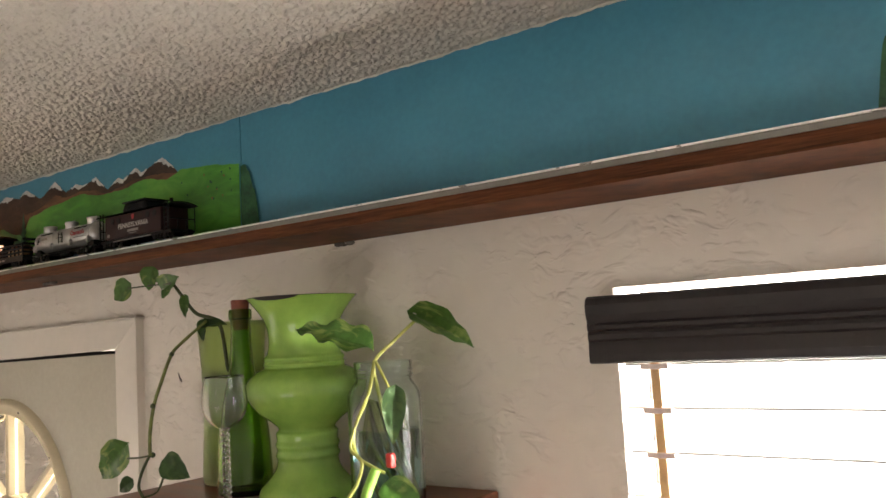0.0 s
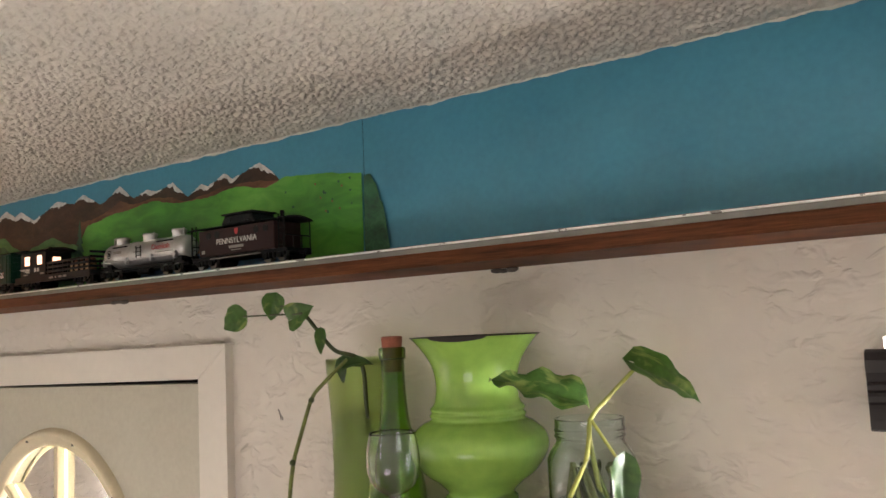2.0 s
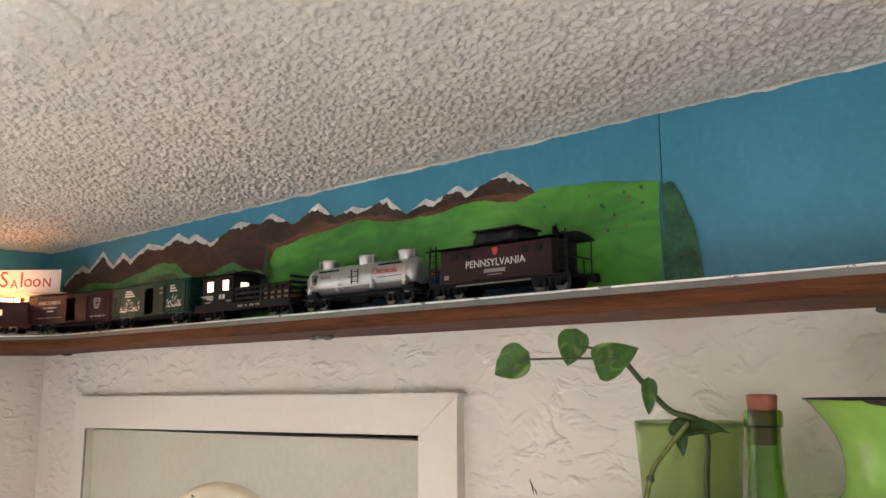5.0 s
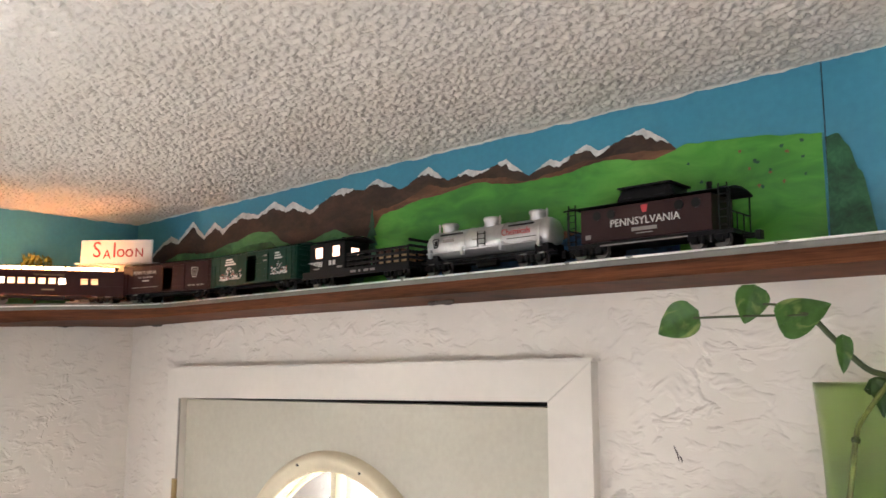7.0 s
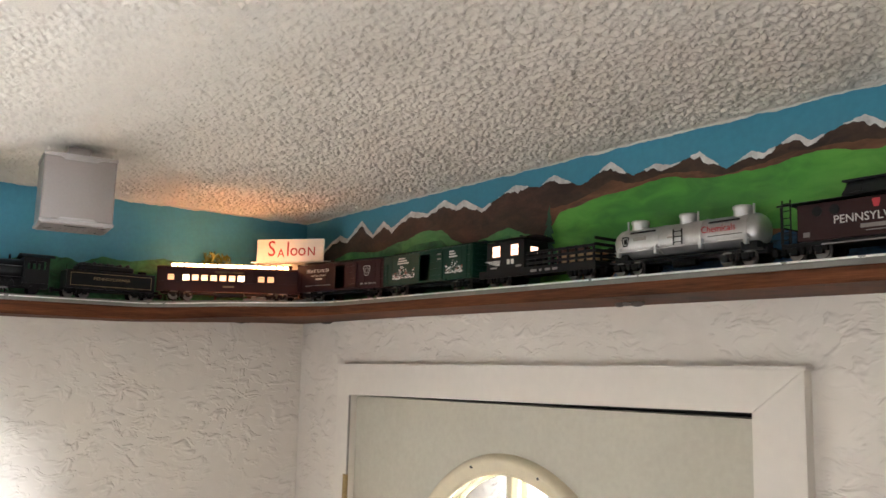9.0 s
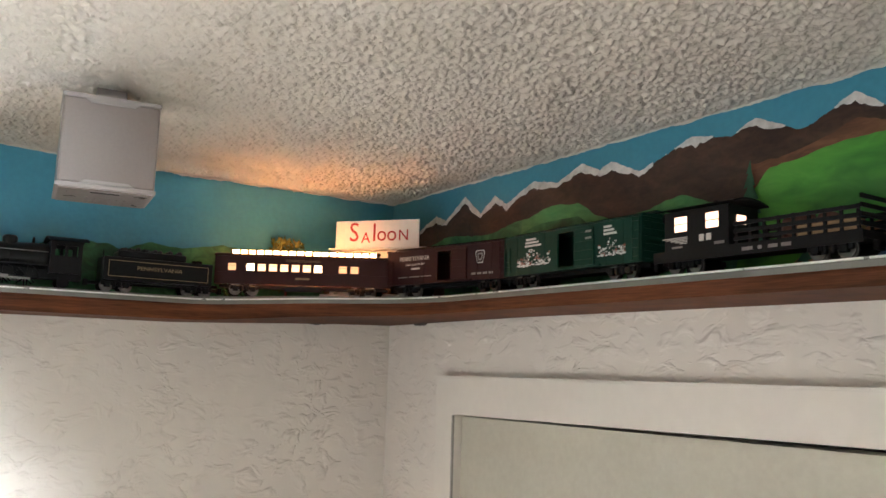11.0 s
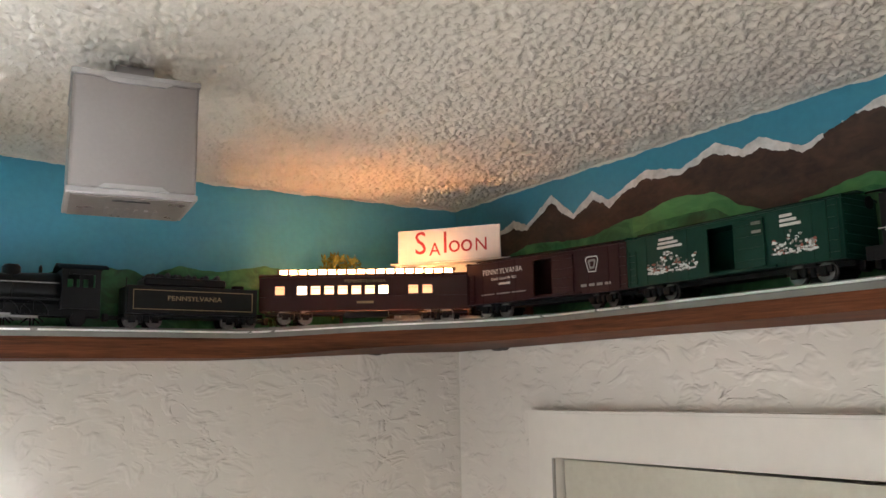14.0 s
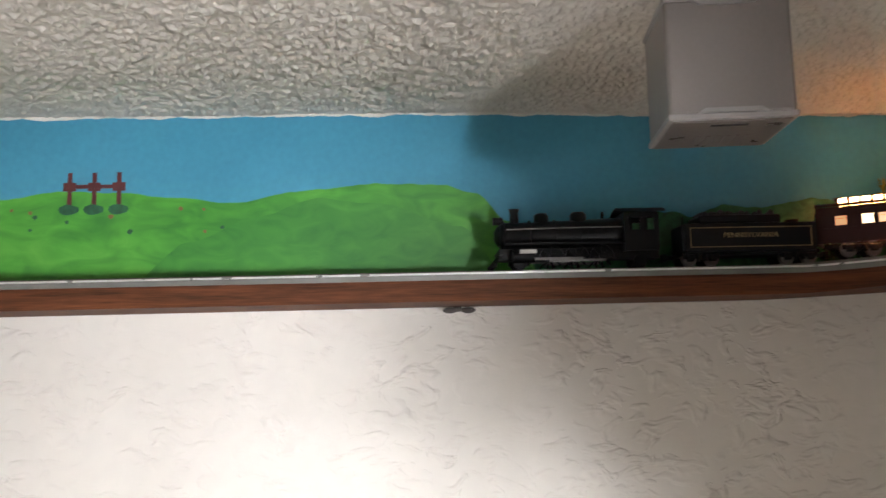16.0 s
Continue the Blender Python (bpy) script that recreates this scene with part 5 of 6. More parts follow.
boiler = part("boiler", along_x([(0.0, -0.098), (0.012, -0.098), (0.0145, -0.096), (0.0165, -0.094), (0.0165, -0.055), (0.0175, -0.05), (0.0185, 0.0), (0.0205, 0.04), (0.0205, 0.052), (0.0, 0.052)], 0.0, 0.0425), BLACKGLOSS, loco, "black boiler", True)
for x in (-0.092, -0.06, -0.03, 0.0, 0.03):
    part("boiler_band", along_x([(0.019, -0.0008), (0.0195 if x > -0.05 else 0.0178, 0.0), (0.019, 0.0008)], x, 0.0425), BLACK, boiler)
part("smokebox_door", along_x([(0.0, -0.103), (0.006, -0.1025), (0.012, -0.099), (0.013, -0.097)], 0.0, 0.0425), BLACK, loco, smooth=True)
part("headlight", cyl((-0.104, 0, 0.061), (-0.092, 0, 0.061), 0.0048, seg=14), BLACK, loco)
for nm, x, r, hh in (("smokestack", -0.078, 0.0055, 0.015), ("sand_dome", -0.045, 0.009, 0.009), ("steam_dome", 0.0, 0.010, 0.010), ("whistle", 0.03, 0.002, 0.010)):
    d = part(nm, lathe([(r * 1.15, -0.006), (r, 0.0), (r, hh * 0.7), (r * (1.2 if nm == "smokestack" else 0.75), hh), (0.0, hh + 0.001)], 18), BLACKGLOSS, loco, smooth=True)
    d.matrix_basis = Matrix.Translation((x, 0, 0.0605))
bm = bmesh.new()
for sg in (-1, 1):
    y0, y1 = sorted((sg * 0.0245, sg * 0.0232))
    add_box(bm, 0.050, 0.092, y0, y1, 0.020, 0.045)
    add_box(bm, 0.050, 0.092, y0, y1, 0.060, 0.066)
    add_box(bm, 0.050, 0.056, y0, y1, 0.045, 0.060)
    add_box(bm, 0.069, 0.073, y0, y1, 0.045, 0.060)
    add_box(bm, 0.086, 0.092, y0, y1, 0.045, 0.060)
add_box(bm, 0.050, 0.0515, -0.0232, 0.0232, 0.020, 0.066)
part("cab", bm, BLACKGLOSS, loco, "black cab")
bm = bmesh.new()
prev = None
for i in range(9):
    y = -0.027 + 0.054 * i / 8
    z = 0.0665 + 0.0065 * (1 - (y / 0.027) ** 2)
    cur = [bm.verts.new((x, y, zz)) for x, zz in ((0.046, z), (0.100, z), (0.100, z + 0.0015), (0.046, z + 0.0015))]
    if prev:
        for k in range(4):
            bm.faces.new((prev[k], prev[(k + 1) % 4], cur[(k + 1) % 4], cur[k]))
    prev = cur
part("cab_roof", bm, BLACK, loco)
for sg in (-1, 1):
    part("running_board", box(-0.092, 0.05, min(sg * 0.017, sg * 0.026), max(sg * 0.017, sg * 0.026), 0.0295, 0.0312), BLACK, loco)
    part("cylinder", cyl((-0.084, sg * 0.0215, 0.0155), (-0.058, sg * 0.0215, 0.0155), 0.0075, seg=16), BLACK, loco)
    for x in (-0.036, -0.006, 0.024):
        bm = cyl((x, sg * 0.0145, 0.0145), (x, sg * 0.018, 0.0145), 0.0145, seg=24, caps=False)
        for a in range(8):
            mm = Matrix.Translation((x, sg * 0.0165, 0.0145)) @ Matrix.Rotation(a * math.pi / 4, 4, "Y")
            add_box(bm, 0.002, 0.0138, -0.0008, 0.0008, -0.0008, 0.0008, m=mm)
        add_cyl(bm, (x, sg * 0.0143, 0.0145), (x, sg * 0.0185, 0.0145), 0.0035, seg=12)
        part("drive_wheel", bm, BLACK, loco, "spoked drive wheel")
    part("side_rod", box(-0.040, 0.028, min(sg * 0.0195, sg * 0.021), max(sg * 0.0195, sg * 0.021), 0.0085, 0.0115), STEEL, loco, "steel side rod")
    part("main_rod", box(-0.060, 0.0, min(sg * 0.0215, sg * 0.0228), max(sg * 0.0215, sg * 0.0228), 0.011, 0.0138), STEEL, loco, "steel main rod")
    for x in (-0.074, 0.07):
        part("pony_wheel", cyl((x, sg * 0.0140, 0.0085), (x, sg * 0.0172, 0.0085), 0.0085, seg=16), BLACK, loco)
    part("handrail", tube([(-0.09, sg * 0.020, 0.048), (-0.02, sg * 0.0215, 0.049), (0.048, sg * 0.0225, 0.049)], 0.0007, seg=6), STEEL, loco)
part("frame", box(-0.098, 0.095, -0.011, 0.011, 0.012, 0.026), BLACK, loco)
bm = bmesh.new()
for i in range(9):
    y = -0.021 + 0.042 * i / 8
    add_cyl(bm, (-0.098, y * 0.55, 0.019), (-0.112 + 0.008 * abs(y / 0.021), y, 0.003), 0.0011, seg=6)
add_box(bm, -0.100, -0.096, -0.024, 0.024, 0.018, 0.023)
part("pilot", bm, BLACK, loco, "slatted pilot")
bar(loco, -0.066, 0.0205, 0.020, 0.0045, -0.0292, LETTER)

# ---- saloon and shrubs in the corner ----
WHITEWOOD = mat("whitewashed_wood", (0.66, 0.65, 0.63), 0.6, 0, 0.12, 25, 0.3, 120, 0.0006, (1, 1, 5), (0.52, 0.51, 0.50))
SIGNBOARD = mat("white_sign_card", (0.74, 0.72, 0.70), 0.6, 0, 0.06, 20, 0.15, 120)
DARKWOOD = mat("dark_red_wood", (0.10, 0.035, 0.022), 0.55, 0, 0.3, 60, 0.3, 200)
PAINTRED = mat("red_sign_paint", (0.36, 0.02, 0.03), 0.5, 0, 0.12, 80, 0.1, 200)
ANG = math.atan2(0.092, 0.120)
sal = thing("toy_saloon", pose(0.158, -0.112, SHELF_TOP + 0.0003, 0, 0, math.degrees(ANG)), "white wooden toy saloon with a red hand-lettered sign", "toy building")
part("porch", box(-0.098, 0.098, -0.026, 0.045, 0.0, 0.0155, 0.001), WHITEWOOD, sal, "white porch step")
part("front_wall", box(-0.080, 0.080, 0.0, 0.004, 0.0158, 0.0905), WHITEWOOD, sal)
for sg in (-1, 1):
    part("side_wall", box(sg * 0.0785 - 0.0015, sg * 0.0785 + 0.0015, 0.0042, 0.045, 0.0158, 0.0905), WHITEWOOD, sal)
    bm = box(sg * 0.078 - 0.0045, sg * 0.078 + 0.0045, -0.016, -0.009, 0.0158, 0.0905, 0.0008)
    for v in bm.verts:
        v.co.x += sg * 0.05 * (0.09 - v.co.z) * 0.6
    part("porch_post", bm, WHITEWOOD, sal)
part("back_wall", box(-0.077, 0.077, 0.0452, 0.047, 0.0158, 0.0905), WHITEWOOD, sal)
part("porch_roof", box(-0.088, 0.088, -0.020, 0.048, 0.0907, 0.0935, 0.0006), WHITEWOOD, sal)
sign = part("sign_board", box(-0.0775, 0.0735, -0.016, -0.012, 0.0938, 0.140, 0.0008), SIGNBOARD, sal, "white sign board")
text_mesh("sign_lettering", "S", 0.046, PAINTRED, sign, Matrix.Translation((-0.043, -0.0163, 0.119)) @ Matrix.Rotation(radians(90), 4, "X"), 0.0003, "red hand-painted lettering", 0.9)
for ch, x, sz, dz in (("A", -0.0215, 0.026, -0.007), ("l", -0.006, 0.044, 0.001), ("o", 0.0075, 0.036, -0.001), ("o", 0.0255, 0.036, -0.001), ("N", 0.0465, 0.026, -0.004)):
    text_mesh("sign_lettering", ch, sz, PAINTRED, sign, Matrix.Translation((x, -0.0163, 0.117 + dz)) @ Matrix.Rotation(radians(90), 4, "X"), 0.0003, "", 0.95)
part("swing_door", box(-0.017, 0.013, -0.0012, -0.0002, 0.0158, 0.062), DARKWOOD, sal, "dark doorway")
part("red_door", box(-0.013, 0.009, -0.0026, -0.0014, 0.018, 0.048), PAINTRED, sal, "red swing doors")
for x in (-0.050, 0.050):
    w = part("window", box(x - 0.0105, x + 0.0105, -0.0012, -0.0002, 0.060, 0.081), DARK, sal, "small dark window")
    part("glazing_bar", box(x - 0.0105, x + 0.0105, -0.0022, -0.0014, 0.0695, 0.0713), WHITEWOOD, w)
    part("glazing_bar", box(x - 0.001, x + 0.001, -0.0026, -0.0015, 0.060, 0.081), WHITEWOOD, w)
for x in (-0.035, 0.028, 0.100, -0.098):
    bm = lathe(smooth_profile([(0.0, 0.0), (0.008, 0.0), (0.0102, 0.02), (0.008, 0.040), (0.0, 0.040)], 3), 14)
    k = part("barrel", bm, DARKWOOD, sal, "dark red toy barrel", True)
    k.matrix_basis = Matrix.Translation((x, -0.013 if abs(x) < 0.06 else 0.012, 0.0158 if abs(x) < 0.06 else 0.0))
    for z in (0.008, 0.032):
        part("hoop", lathe([(0.0099, z - 0.001), (0.0106, z), (0.0099, z + 0.001)], 14), RUST, k)

FOLIAGE = mat("yellow_green_foam", (0.11, 0.12, 0.012), 0.8, 0, 0.45, 120, 0.5, 300, tint=(0.04, 0.07, 0.01))
FOLIAGE2 = mat("dark_green_foam", (0.015, 0.055, 0.012), 0.8, 0, 0.45, 120, 0.5, 300)


def shrub(x, y, hgt, r, n, mt, seed):
    random.seed(seed)
    ob = thing("toy_shrub", pose(x, y, SHELF_TOP + 0.0002 - west_drop(0.06 - y)), "small yellow-green model shrub standing on the shelf", "model shrub", "model shrubs")
    bm = cyl((0, 0, 0), (0, 0, hgt * 0.5), 0.003, 0.0015, 8)
    for k in range(6):
        a = k * 1.05
        add_cyl(bm, (0, 0, hgt * (0.2 + 0.05 * k)), (r * 0.7 * math.cos(a), r * 0.7 * math.sin(a), hgt * (0.5 + 0.06 * k)), 0.0012, 0.0006, 6)
    part("trunk", bm, RUST, ob)
    bm = bmesh.new()
    for i in range(n):
        a, q = random.random() * 6.283, random.random() ** 0.5
        z = hgt * (0.22 + 0.78 * random.random())
        rr = r * q * (1.05 - 0.5 * abs(z / hgt - 0.55)) * (0.75 + 0.5 * noise.noise((math.cos(a) * 1.4, math.sin(a) * 1.4, z * 30 + seed)))
        c = Vector((rr * math.cos(a), rr * math.sin(a), z))
        mm = Matrix.Translation(c) @ Euler((random.random() * 6, random.random() * 6, random.random() * 6)).to_matrix().to_4x4()
        s = 0.0025 + 0.003 * random.random()
        vs = [bm.verts.new(mm @ Vector(p)) for p in ((-s, 0, 0), (0, -s * 0.5, 0.0006), (s * 1.2, 0, 0), (0, s * 0.5, -0.0006))]
        bm.faces.new(vs)
    part("crown", bm, mt, ob)


shrub(0.046, -0.232, 0.112, 0.042, 900, FOLIAGE, 21)
shrub(0.036, -0.315, 0.07, 0.030, 500, FOLIAGE2, 22)

# ---- small scuffs on the wall ----
SCUFF = mat("dark_scuff", (0.06, 0.05, 0.045), 0.8, 0, 0.3, 120, 0.2, 200)
for x, z, hgt, lean in ((1.313, 1.998, 0.016, 0.35), (1.318, 1.993, 0.007, 0.5)):
    bm = bmesh.new()
    pts = [(x - 0.5 * lean * hgt, z + 0.5 * hgt), (x + 0.0012, z + 0.1 * hgt), (x + 0.5 * lean * hgt, z - 0.5 * hgt), (x + 0.0004, z)]
    front = [bm.verts.new((q, -0.0011, w)) for q, w in pts]
    back = [bm.verts.new((q, 0.0, w)) for q, w in pts]
    bm.faces.new(front)
    for i in range(4):
        bm.faces.new((front[i], front[(i + 1) % 4], back[(i + 1) % 4], back[i]))
    part("scuff", bm, SCUFF, bpy.data.objects["wall_north"], "small dark scuff in the plaster")

# ---- display shelf with green glass and plants ----
BZ = 1.853
DISPLAYWOOD = wood_mat("display_shelf_wood", (0.26, 0.09, 0.04), (0.14, 0.045, 0.022), 0.35)
disp = thing("display_shelf", pose(0, 0, 0), "reddish-brown wooden wall shelf holding green glass and plants", "shelf")
part("board", box(1.462, 1.948, -0.275, -0.001, BZ - 0.022, BZ, 0.003), DISPLAYWOOD, disp)
for x in (1.52, 1.88):
    part("bracket", box(x - 0.01, x + 0.01, -0.2, -0.001, BZ - 0.10, BZ - 0.0225, 0.003), DISPLAYWOOD, disp)

GREENGLAZE = mat("lime_green_glaze", (0.29, 0.49, 0.095), 0.09, 0, 0.10, 14, 0.06, 60, 0.0006, tint=(0.24, 0.43, 0.085), rvar=0.03)
INNER = mat("dark_vase_inside", (0.03, 0.025, 0.02), 0.5, 0, 0.2, 30, 0.1, 90)
CHIP = mat("dark_chipped_glaze", (0.02, 0.015, 0.012), 0.7, 0, 0.3, 80, 0.4, 200)
FROST = glass("frosted_green_glass", (0.60, 0.72, 0.37), 0.28, 1.2)
FROST.node_tree.nodes["Principled BSDF"].inputs["Transmission Weight"].default_value = 0.92
BOTTLE = glass("bottle_green_glass", (0.40, 0.64, 0.17), 0.03)
CLEAR = glass("clear_green_tint_glass", (0.94, 0.985, 0.95), 0.01)
TEALGLASS = glass("teal_jar_glass", (0.88, 0.95, 0.94), 0.015)
CORK = mat("red_brown_cork", (0.28, 0.085, 0.055), 0.8, 0, 0.25, 120, 0.5, 300)
LEAF = leaf_mat("pothos_leaf", (0.07, 0.175, 0.03), (0.28, 0.37, 0.10))
LEAFDARK = leaf_mat("dark_pothos_leaf", (0.05, 0.115, 0.032), (0.11, 0.18, 0.05))
STEM = mat("green_stem", (0.20, 0.25, 0.06), 0.5, 0, 0.25, 60, 0.2, 200, tint=(0.14, 0.14, 0.05))
STEMDARK = mat("dark_stem", (0.05, 0.07, 0.02), 0.5, 0, 0.3, 60, 0.2, 200)
STEMPALE = mat("yellow_green_stem", (0.40, 0.42, 0.10), 0.45, 0, 0.15, 60, 0.15, 200)
SPROUT = mat("bright_green_sprout", (0.22, 0.45, 0.06), 0.4, 0, 0.15, 60, 0.15, 200)
REDTAG = mat("red_plastic_clip", (0.6, 0.03, 0.02), 0.4, 0, 0.1, 60, 0.1, 200)

vase = thing("green_vase", pose(1.735, -0.112, BZ + 0.0004) @ Matrix.Diagonal((1, 1, 1.055, 1)), "glossy lime-green urn-shaped vase with a chipped rim and foot", "vase")
prof = [(0, 0), (0.06, 0), (0.0635, 0.004), (0.06, 0.013), (0.05, 0.022), (0.041, 0.034), (0.0385, 0.044), (0.0405, 0.05), (0.0385, 0.056), (0.0405, 0.062), (0.0385, 0.068), (0.0395, 0.076), (0.036, 0.0816), (0.046, 0.091), (0.061, 0.1019), (0.0725, 0.1175), (0.0755, 0.1295), (0.072, 0.1405), (0.06, 0.1505), (0.0515, 0.1545), (0.0525, 0.1585), (0.0505, 0.1615), (0.0515, 0.1655), (0.0465, 0.1721), (0.0445, 0.1892), (0.0475, 0.206), (0.055, 0.22), (0.0665, 0.234), (0.0715, 0.238)]
inner = [(0.0700, 0.2385), (0.0650, 0.234), (0.053, 0.219), (0.0455, 0.205), (0.0425, 0.19), (0.044, 0.176), (0.05, 0.16)]
part("body", lathe(smooth_profile(prof, 4), 64), GREENGLAZE, vase, "lime-green glaze", True)
part("lining", lathe(smooth_profile([(0.0715, 0.238)] + inner, 3), 64), INNER, vase, "dark inside and rim", True)
random.seed(31)
for k in range(5):
    a0 = -2.2 + 0.55 * k + 0.2 * random.random()
    bm = bmesh.new()
    top, low = [], []
    for i in range(7):
        a = a0 + 0.32 * i / 6
        top.append(bm.verts.new((0.0642 * math.cos(a), 0.0642 * math.sin(a), 0.0035 + 0.002 * math.sin(i * math.pi / 6) + 0.001 * random.random())))
        low.append(bm.verts.new((0.0615 * math.cos(a), 0.0615 * math.sin(a), 0.0002)))
    for i in range(6):
        bm.faces.new((top[i], top[i + 1], low[i + 1], low[i]))
    part("chip", bm, CHIP, vase)
bm = bmesh.new()
top, low = [], []
for i in range(15):
    a = -1.75 + 0.95 * i / 14
    top.append(bm.verts.new((0.0722 * math.cos(a), 0.0722 * math.sin(a), 0.2388)))
    d = 0.005 * math.sin(math.pi * i / 14) ** 0.5
    low.append(bm.verts.new(((0.0722 - 0.35 * d) * math.cos(a), (0.0722 - 0.35 * d) * math.sin(a), 0.2386 - d)))
for i in range(14):
    bm.faces.new((top[i], top[i + 1], low[i + 1], low[i]))
part("chip", bm, CHIP, vase)


def shell(profile, th):
    """Outer profile and an inner one th metres in: a hollow glass body."""
    out = smooth_profile(profile, 5)
    inn = [(max(0.0, r - th), z + (th if i < 3 else 0)) for i, (r, z) in enumerate(out) if r > th]
    return [(0.0, out[0][1])] + out + inn[::-1] + [(0.0, out[0][1] + th)]


fv = thing("frosted_glass_vase", pose(1.543, -0.072, BZ + 0.0004), "tall frosted green glass vase holding a trailing vine", "vase")
part("body", lathe(shell([(0.044, 0.0), (0.0465, 0.01), (0.0445, 0.05), (0.0430, 0.10), (0.0445, 0.16), (0.0495, 0.228)], 0.003), 48), FROST, fv, "frosted green glass", True)
part("water", lathe([(0.0, 0.006), (0.040, 0.006), (0.0395, 0.10), (0.0405, 0.16), (0.0, 0.16)], 40), glass("vase_water", (0.85, 0.95, 0.75), 0.05, 1.33), fv, smooth=True)

bt = thing("corked_bottle", pose(1.634, -0.130, BZ + 0.0004) @ Matrix.Diagonal((1, 1, 1.045, 1)), "slim green glass bottle with a red-brown cork", "bottle")
part("body", lathe(shell([(0.034, 0.0), (0.0365, 0.006), (0.0355, 0.03), (0.0330, 0.075), (0.026, 0.118), (0.0175, 0.15), (0.0140, 0.185), (0.0135, 0.218), (0.0152, 0.2185), (0.0155, 0.229), (0.0140, 0.2315)], 0.0028), 40), BOTTLE, bt, "green bottle glass", True)
part("cork", lathe([(0.0, 0.205), (0.0098, 0.205), (0.0118, 0.236), (0.0122, 0.2425), (0.0105, 0.2435), (0.0, 0.2437)], 24), CORK, bt, "red-brown cork", False)

wg = thing("wine_glass", pose(1.690, -0.205, BZ + 0.0004), "clear wine glass with a twisted stem", "wine glass")
part("bowl", lathe(shell([(0.0045, 0.094), (0.011, 0.097), (0.0215, 0.106), (0.0270, 0.121), (0.0268, 0.140), (0.0235, 0.158)], 0.0013), 40), CLEAR, wg, "thin clear bowl", True)
part("foot", lathe([(0.0, 0.0), (0.028, 0.0), (0.0285, 0.0015), (0.012, 0.005), (0.004, 0.009), (0.0, 0.0095)], 36), CLEAR, wg, smooth=True)
for ph in (0.0, math.pi):
    pts = [(0.0030 * math.cos(ph + 0.9 * i), 0.0030 * math.sin(ph + 0.9 * i), 0.009 + 0.086 * i / 44) for i in range(45)]
    part("twisted_stem", tube(pts, 0.0027, seg=8, n=2), CLEAR, wg, "twisted glass stem", True)

jar = thing("glass_jar", pose(1.864, -0.108, BZ + 0.0004), "pale teal glass jar of water with rooted cuttings", "jar")
part("body", lathe(shell([(0.040, 0.0), (0.0435, 0.005), (0.0440, 0.03), (0.0440, 0.115), (0.0420, 0.130), (0.0345, 0.142), (0.0345, 0.147), (0.0358, 0.149), (0.0345, 0.152), (0.0358, 0.155), (0.0345, 0.158), (0.0350, 0.166)], 0.0028), 48), TEALGLASS, jar, "pale teal glass", True)
part("water", lathe([(0.0, 0.005), (0.0405, 0.005), (0.0408, 0.085), (0.0, 0.085)], 40), glass("jar_water", (0.34, 0.62, 0.62), 0.01, 1.33), jar, smooth=True)
random.seed(17)
for k in range(15):
    a = random.random() * 6.28
    pts = [(0.020 * math.cos(a), 0.020 * math.sin(a), 0.12), (0.026 * math.cos(a + 0.6), 0.026 * math.sin(a + 0.6), 0.075), (0.022 * math.cos(a + 1.4), 0.022 * math.sin(a + 1.4), 0.035), (0.03 * math.cos(a + 2), 0.03 * math.sin(a + 2), 0.012)]
    part("root", tube(pts, 0.0030, 0.0014, 6, 5), STEMDARK if k % 2 else STEM, jar, "dark submerged root")


def leaf_bm(length, width, fold=0.25, droop=0.2, seed=0, ruffle=0.02):
    """A heart-shaped blade, base at the origin, tip along +x, with a folded midrib and a drooping tip."""
    bm = bmesh.new()
    n, m = 14, 5
    rows = []
    for i in range(n + 1):
        u = i / n
        w = width * 0.5 * (math.sin(math.pi * min(1.0, u ** 0.62)) ** 0.75 if 0 < u < 1 else 0.0) * (1.08 - 0.25 * u)
        row = []
        for j in range(-m, m + 1):
            v = j / m
            back = -0.16 * length * (1 - u) ** 3 * abs(v) ** 1.3
            x = length * u + back
            y = w * v
            z = fold * abs(y) - droop * length * u * u + 0.03 * length * noise.noise((u * 4, v * 2, seed)) + ruffle * length * v * v * math.sin(u * 19 + seed + v)
            row.append(bm.verts.new((x, y, z)))
        rows.append(row)
    for a, b in zip(rows, rows[1:]):
        for j in range(2 * m):
            bm.faces.new((a[j], a[j + 1], b[j + 1], b[j]))
    bmesh.ops.remove_doubles(bm, verts=bm.verts, dist=1e-5)
    return bm


def leaf(parent, base, tip, width, facing, mt=None, fold=0.25, droop=0.15, seed=0, ruffle=0.02):
    base, tip = Vector(base), Vector(tip)
    ax = (tip - base).normalized()
    f = Vector(facing)
    nrm = (f - ax * f.dot(ax)).normalized()
    side = nrm.cross(ax)
    ob = part("leaf", leaf_bm((tip - base).length, width, fold, droop, seed, ruffle), mt or LEAF, parent, "green heart-shaped leaf", True)
    ob.matrix_basis = Matrix((ax, side, nrm)).transposed().to_4x4()
    ob.matrix_basis.translation = base
    return ob


CAMWARD = (0.55, -0.8, 0.15)
vine = thing("pothos_vine", pose(0, 0, 0), "trailing pothos vine with variegated heart-shaped leaves", "potted plant")
part("stem", tube([(1.565, -0.085, 1.92), (1.572, -0.105, 2.02), (1.582, -0.125, 2.079), (1.560, -0.145, 2.094), (1.538, -0.15, 2.118), (1.522, -0.155, 2.138), (1.512, -0.157, 2.143)], 0.0028, 0.0022), STEMDARK, vine, "dark green stem", True)
part("petiole", tube([(1.520, -0.157, 2.139), (1.46, -0.158, 2.140), (1.418, -0.158, 2.140)], 0.0011), STEMDARK, vine)
part("petiole", tube([(1.516, -0.155, 2.140), (1.497, -0.155, 2.148), (1.482, -0.155, 2.150)], 0.0011), STEMDARK, vine)
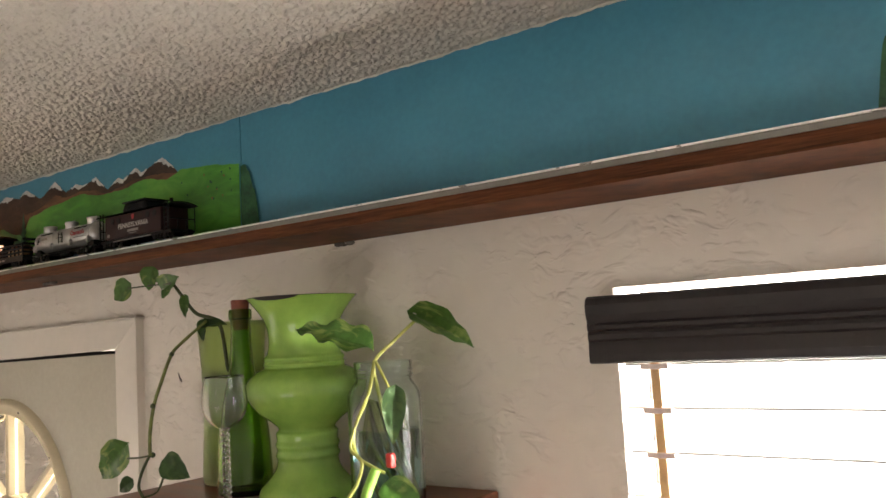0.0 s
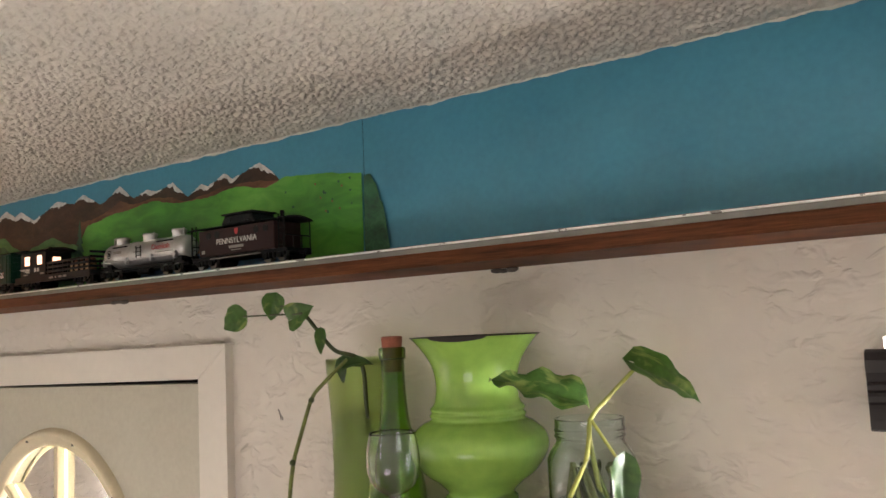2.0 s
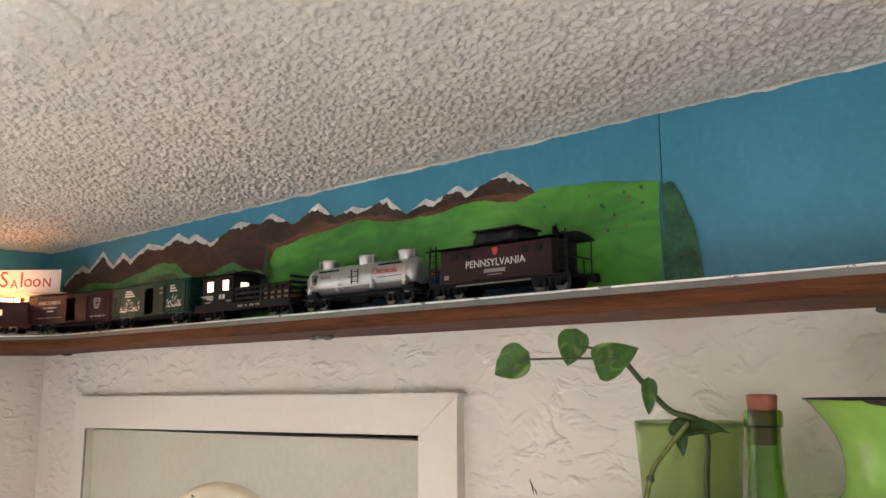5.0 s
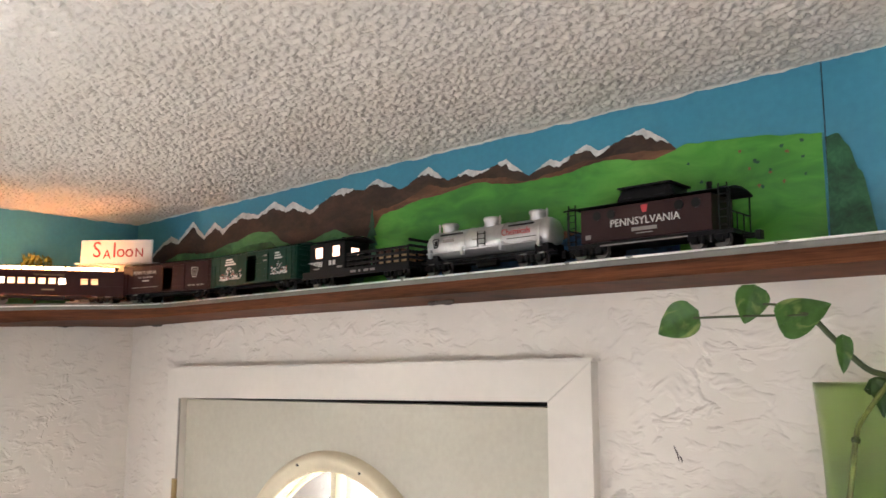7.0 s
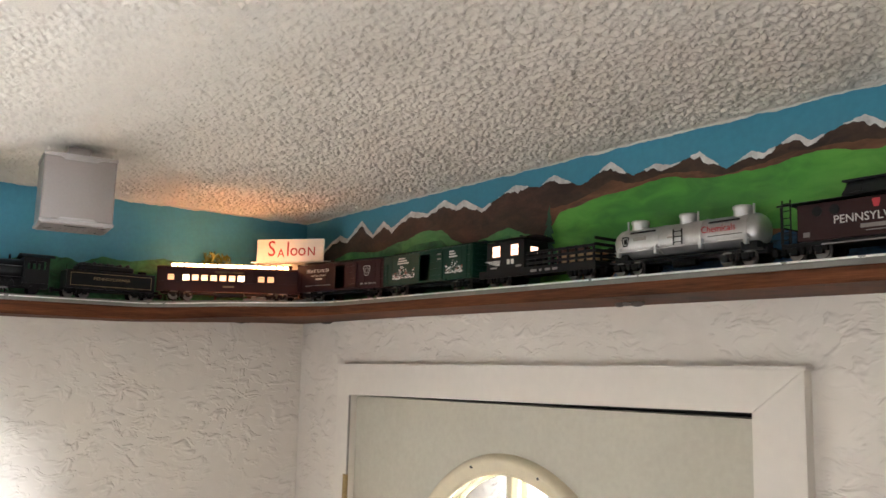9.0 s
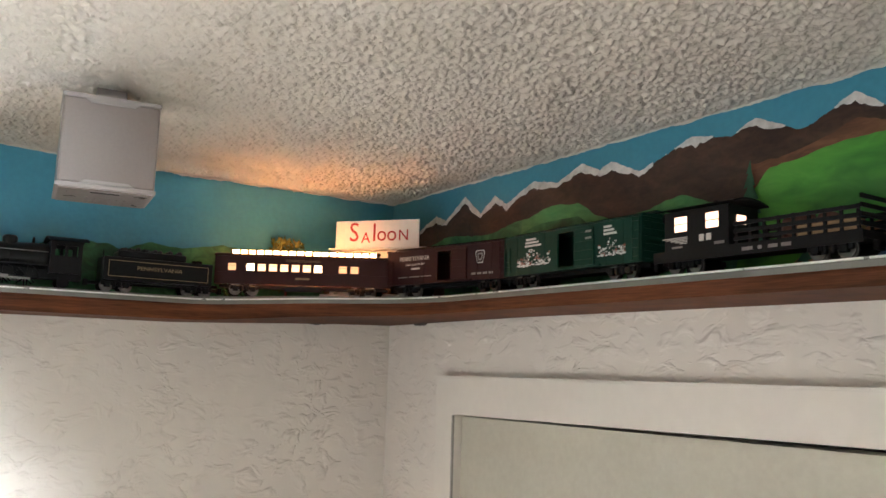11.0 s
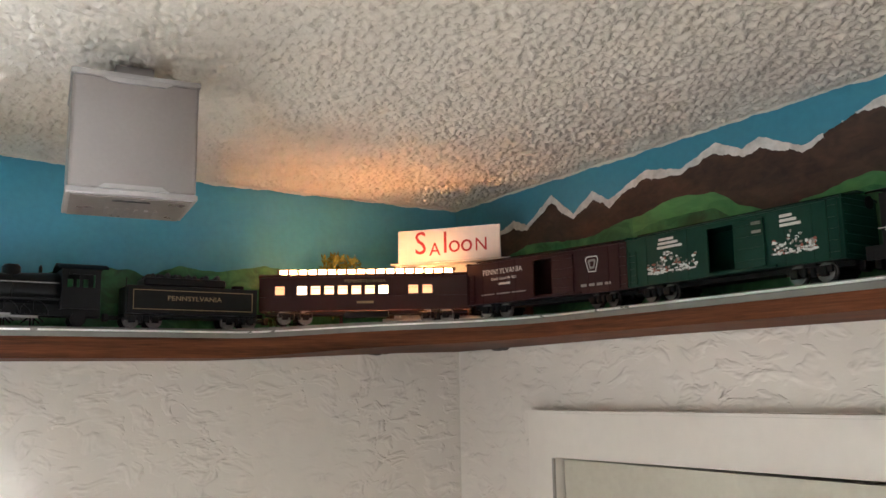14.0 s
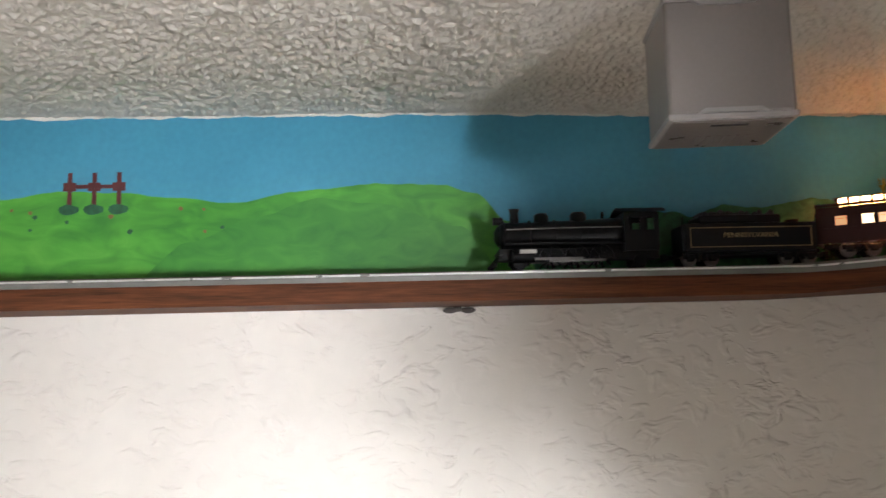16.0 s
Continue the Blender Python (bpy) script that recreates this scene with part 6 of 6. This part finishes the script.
leaf(vine, (1.417, -0.157, 2.144), (1.383, -0.162, 2.126), 0.035, CAMWARD, droop=0.05, seed=1)
leaf(vine, (1.474, -0.155, 2.163), (1.466, -0.158, 2.133), 0.029, CAMWARD, droop=0.1, fold=0.5, seed=2)
leaf(vine, (1.500, -0.155, 2.133), (1.540, -0.16, 2.147), 0.034, CAMWARD, droop=0.05, fold=0.5, seed=3)
leaf(vine, (1.545, -0.152, 2.118), (1.546, -0.155, 2.090), 0.014, CAMWARD, fold=0.6, seed=4)
leaf(vine, (1.562, -0.140, 2.078), (1.605, -0.135, 2.083), 0.024, (0.4, -0.6, 0.8), LEAFDARK, droop=0.2, seed=5)
leaf(vine, (1.566, -0.142, 2.082), (1.572, -0.146, 2.056), 0.013, CAMWARD, LEAFDARK, seed=6)
part("stem", tube([(1.574, -0.140, 2.083), (1.562, -0.172, 2.055), (1.561, -0.188, 2.040), (1.560, -0.204, 2.005), (1.557, -0.214, 1.975), (1.556, -0.22, 1.94), (1.555, -0.22, 1.912)], 0.0021, 0.0024), STEM, vine, "pale green stem", True)
part("stem", tube([(1.555, -0.22, 1.913), (1.541, -0.222, 1.893), (1.534, -0.224, 1.872), (1.546, -0.225, 1.858)], 0.0022, 0.0018), STEMDARK, vine, smooth=True)
for z, x in ((1.975, 1.5575), (2.040, 1.561), (1.912, 1.555)):
    part("node", lathe([(0.0, -0.004), (0.003, -0.002), (0.0036, 0.0), (0.003, 0.002), (0.0, 0.004)], 10), STEMDARK, vine, smooth=True).matrix_basis = Matrix.Translation((x, -0.188 if z > 2.0 else -0.216, z))
part("petiole", tube([(1.555, -0.22, 1.912), (1.53, -0.22, 1.908), (1.503, -0.22, 1.906)], 0.0012), STEMDARK, vine)
leaf(vine, (1.494, -0.218, 1.919), (1.436, -0.224, 1.874), 0.046, CAMWARD, droop=0.12, fold=0.35, seed=7)
leaf(vine, (1.514, -0.222, 1.878), (1.492, -0.228, 1.862), 0.020, CAMWARD, LEAFDARK, seed=8)
part("petiole", tube([(1.546, -0.224, 1.859), (1.572, -0.222, 1.868), (1.586, -0.22, 1.892)], 0.0014), STEMDARK, vine)
leaf(vine, (1.586, -0.218, 1.905), (1.626, -0.215, 1.888), 0.034, CAMWARD, LEAFDARK, droop=0.1, seed=9)

cut = thing("pothos_cutting", pose(0, 0, 0), "pothos cutting with pale looping stems growing from a jar", "potted plant")
part("stem", tube([(1.880, -0.12, 1.93), (1.878, -0.135, 1.99), (1.880, -0.14, 2.020), (1.893, -0.12, 2.042), (1.912, -0.095, 2.068)], 0.0026, 0.002), STEMPALE, cut, "pale yellow-green stem", True)
part("stem", tube([(1.880, -0.14, 2.022), (1.879, -0.152, 1.985), (1.862, -0.16, 1.945), (1.868, -0.165, 1.918), (1.893, -0.165, 1.905), (1.905, -0.16, 1.899)], 0.0024, 0.0018), STEMPALE, cut, "pale looping stem", True)
part("stem", tube([(1.882, -0.14, 2.02), (1.900, -0.145, 1.998), (1.914, -0.15, 1.982)], 0.0018, 0.0014), STEMPALE, cut, "pale stem", True)
part("stem", tube([(1.862, -0.16, 1.945), (1.864, -0.17, 1.925), (1.885, -0.175, 1.912), (1.88, -0.178, 1.89), (1.871, -0.185, 1.872), (1.880, -0.19, 1.860), (1.905, -0.19, 1.858)], 0.0018, 0.0022), STEMPALE, cut, "pale trailing stem", True)
part("sprout", tube([(1.905, -0.2, 1.854), (1.903, -0.19, 1.880), (1.910, -0.18, 1.907)], 0.0065, 0.0055, 10), SPROUT, cut, "thick bright green sprout", True)
part("clip", box(1.913, 1.922, -0.168, -0.160, 1.906, 1.922, 0.002), REDTAG, cut, "small red clip")
leaf(cut, (1.910, -0.095, 2.072), (1.967, -0.055, 2.038), 0.050, (0.25, -0.5, 0.8), LEAF, fold=0.3, droop=0.16, seed=11)
leaf(cut, (1.873, -0.150, 2.040), (1.801, -0.186, 2.071), 0.046, (0.25, -0.5, 0.8), fold=0.35, droop=0.12, seed=12, ruffle=0.06)
leaf(cut, (1.917, -0.15, 1.986), (1.918, -0.16, 1.930), 0.027, (0.6, -0.8, 0.1), LEAFDARK, fold=0.4, droop=0.1, seed=14)
leaf(cut, (1.918, -0.17, 1.886), (1.962, -0.165, 1.862), 0.036, (0.3, -0.6, 0.7), fold=0.4, droop=0.1, seed=15)
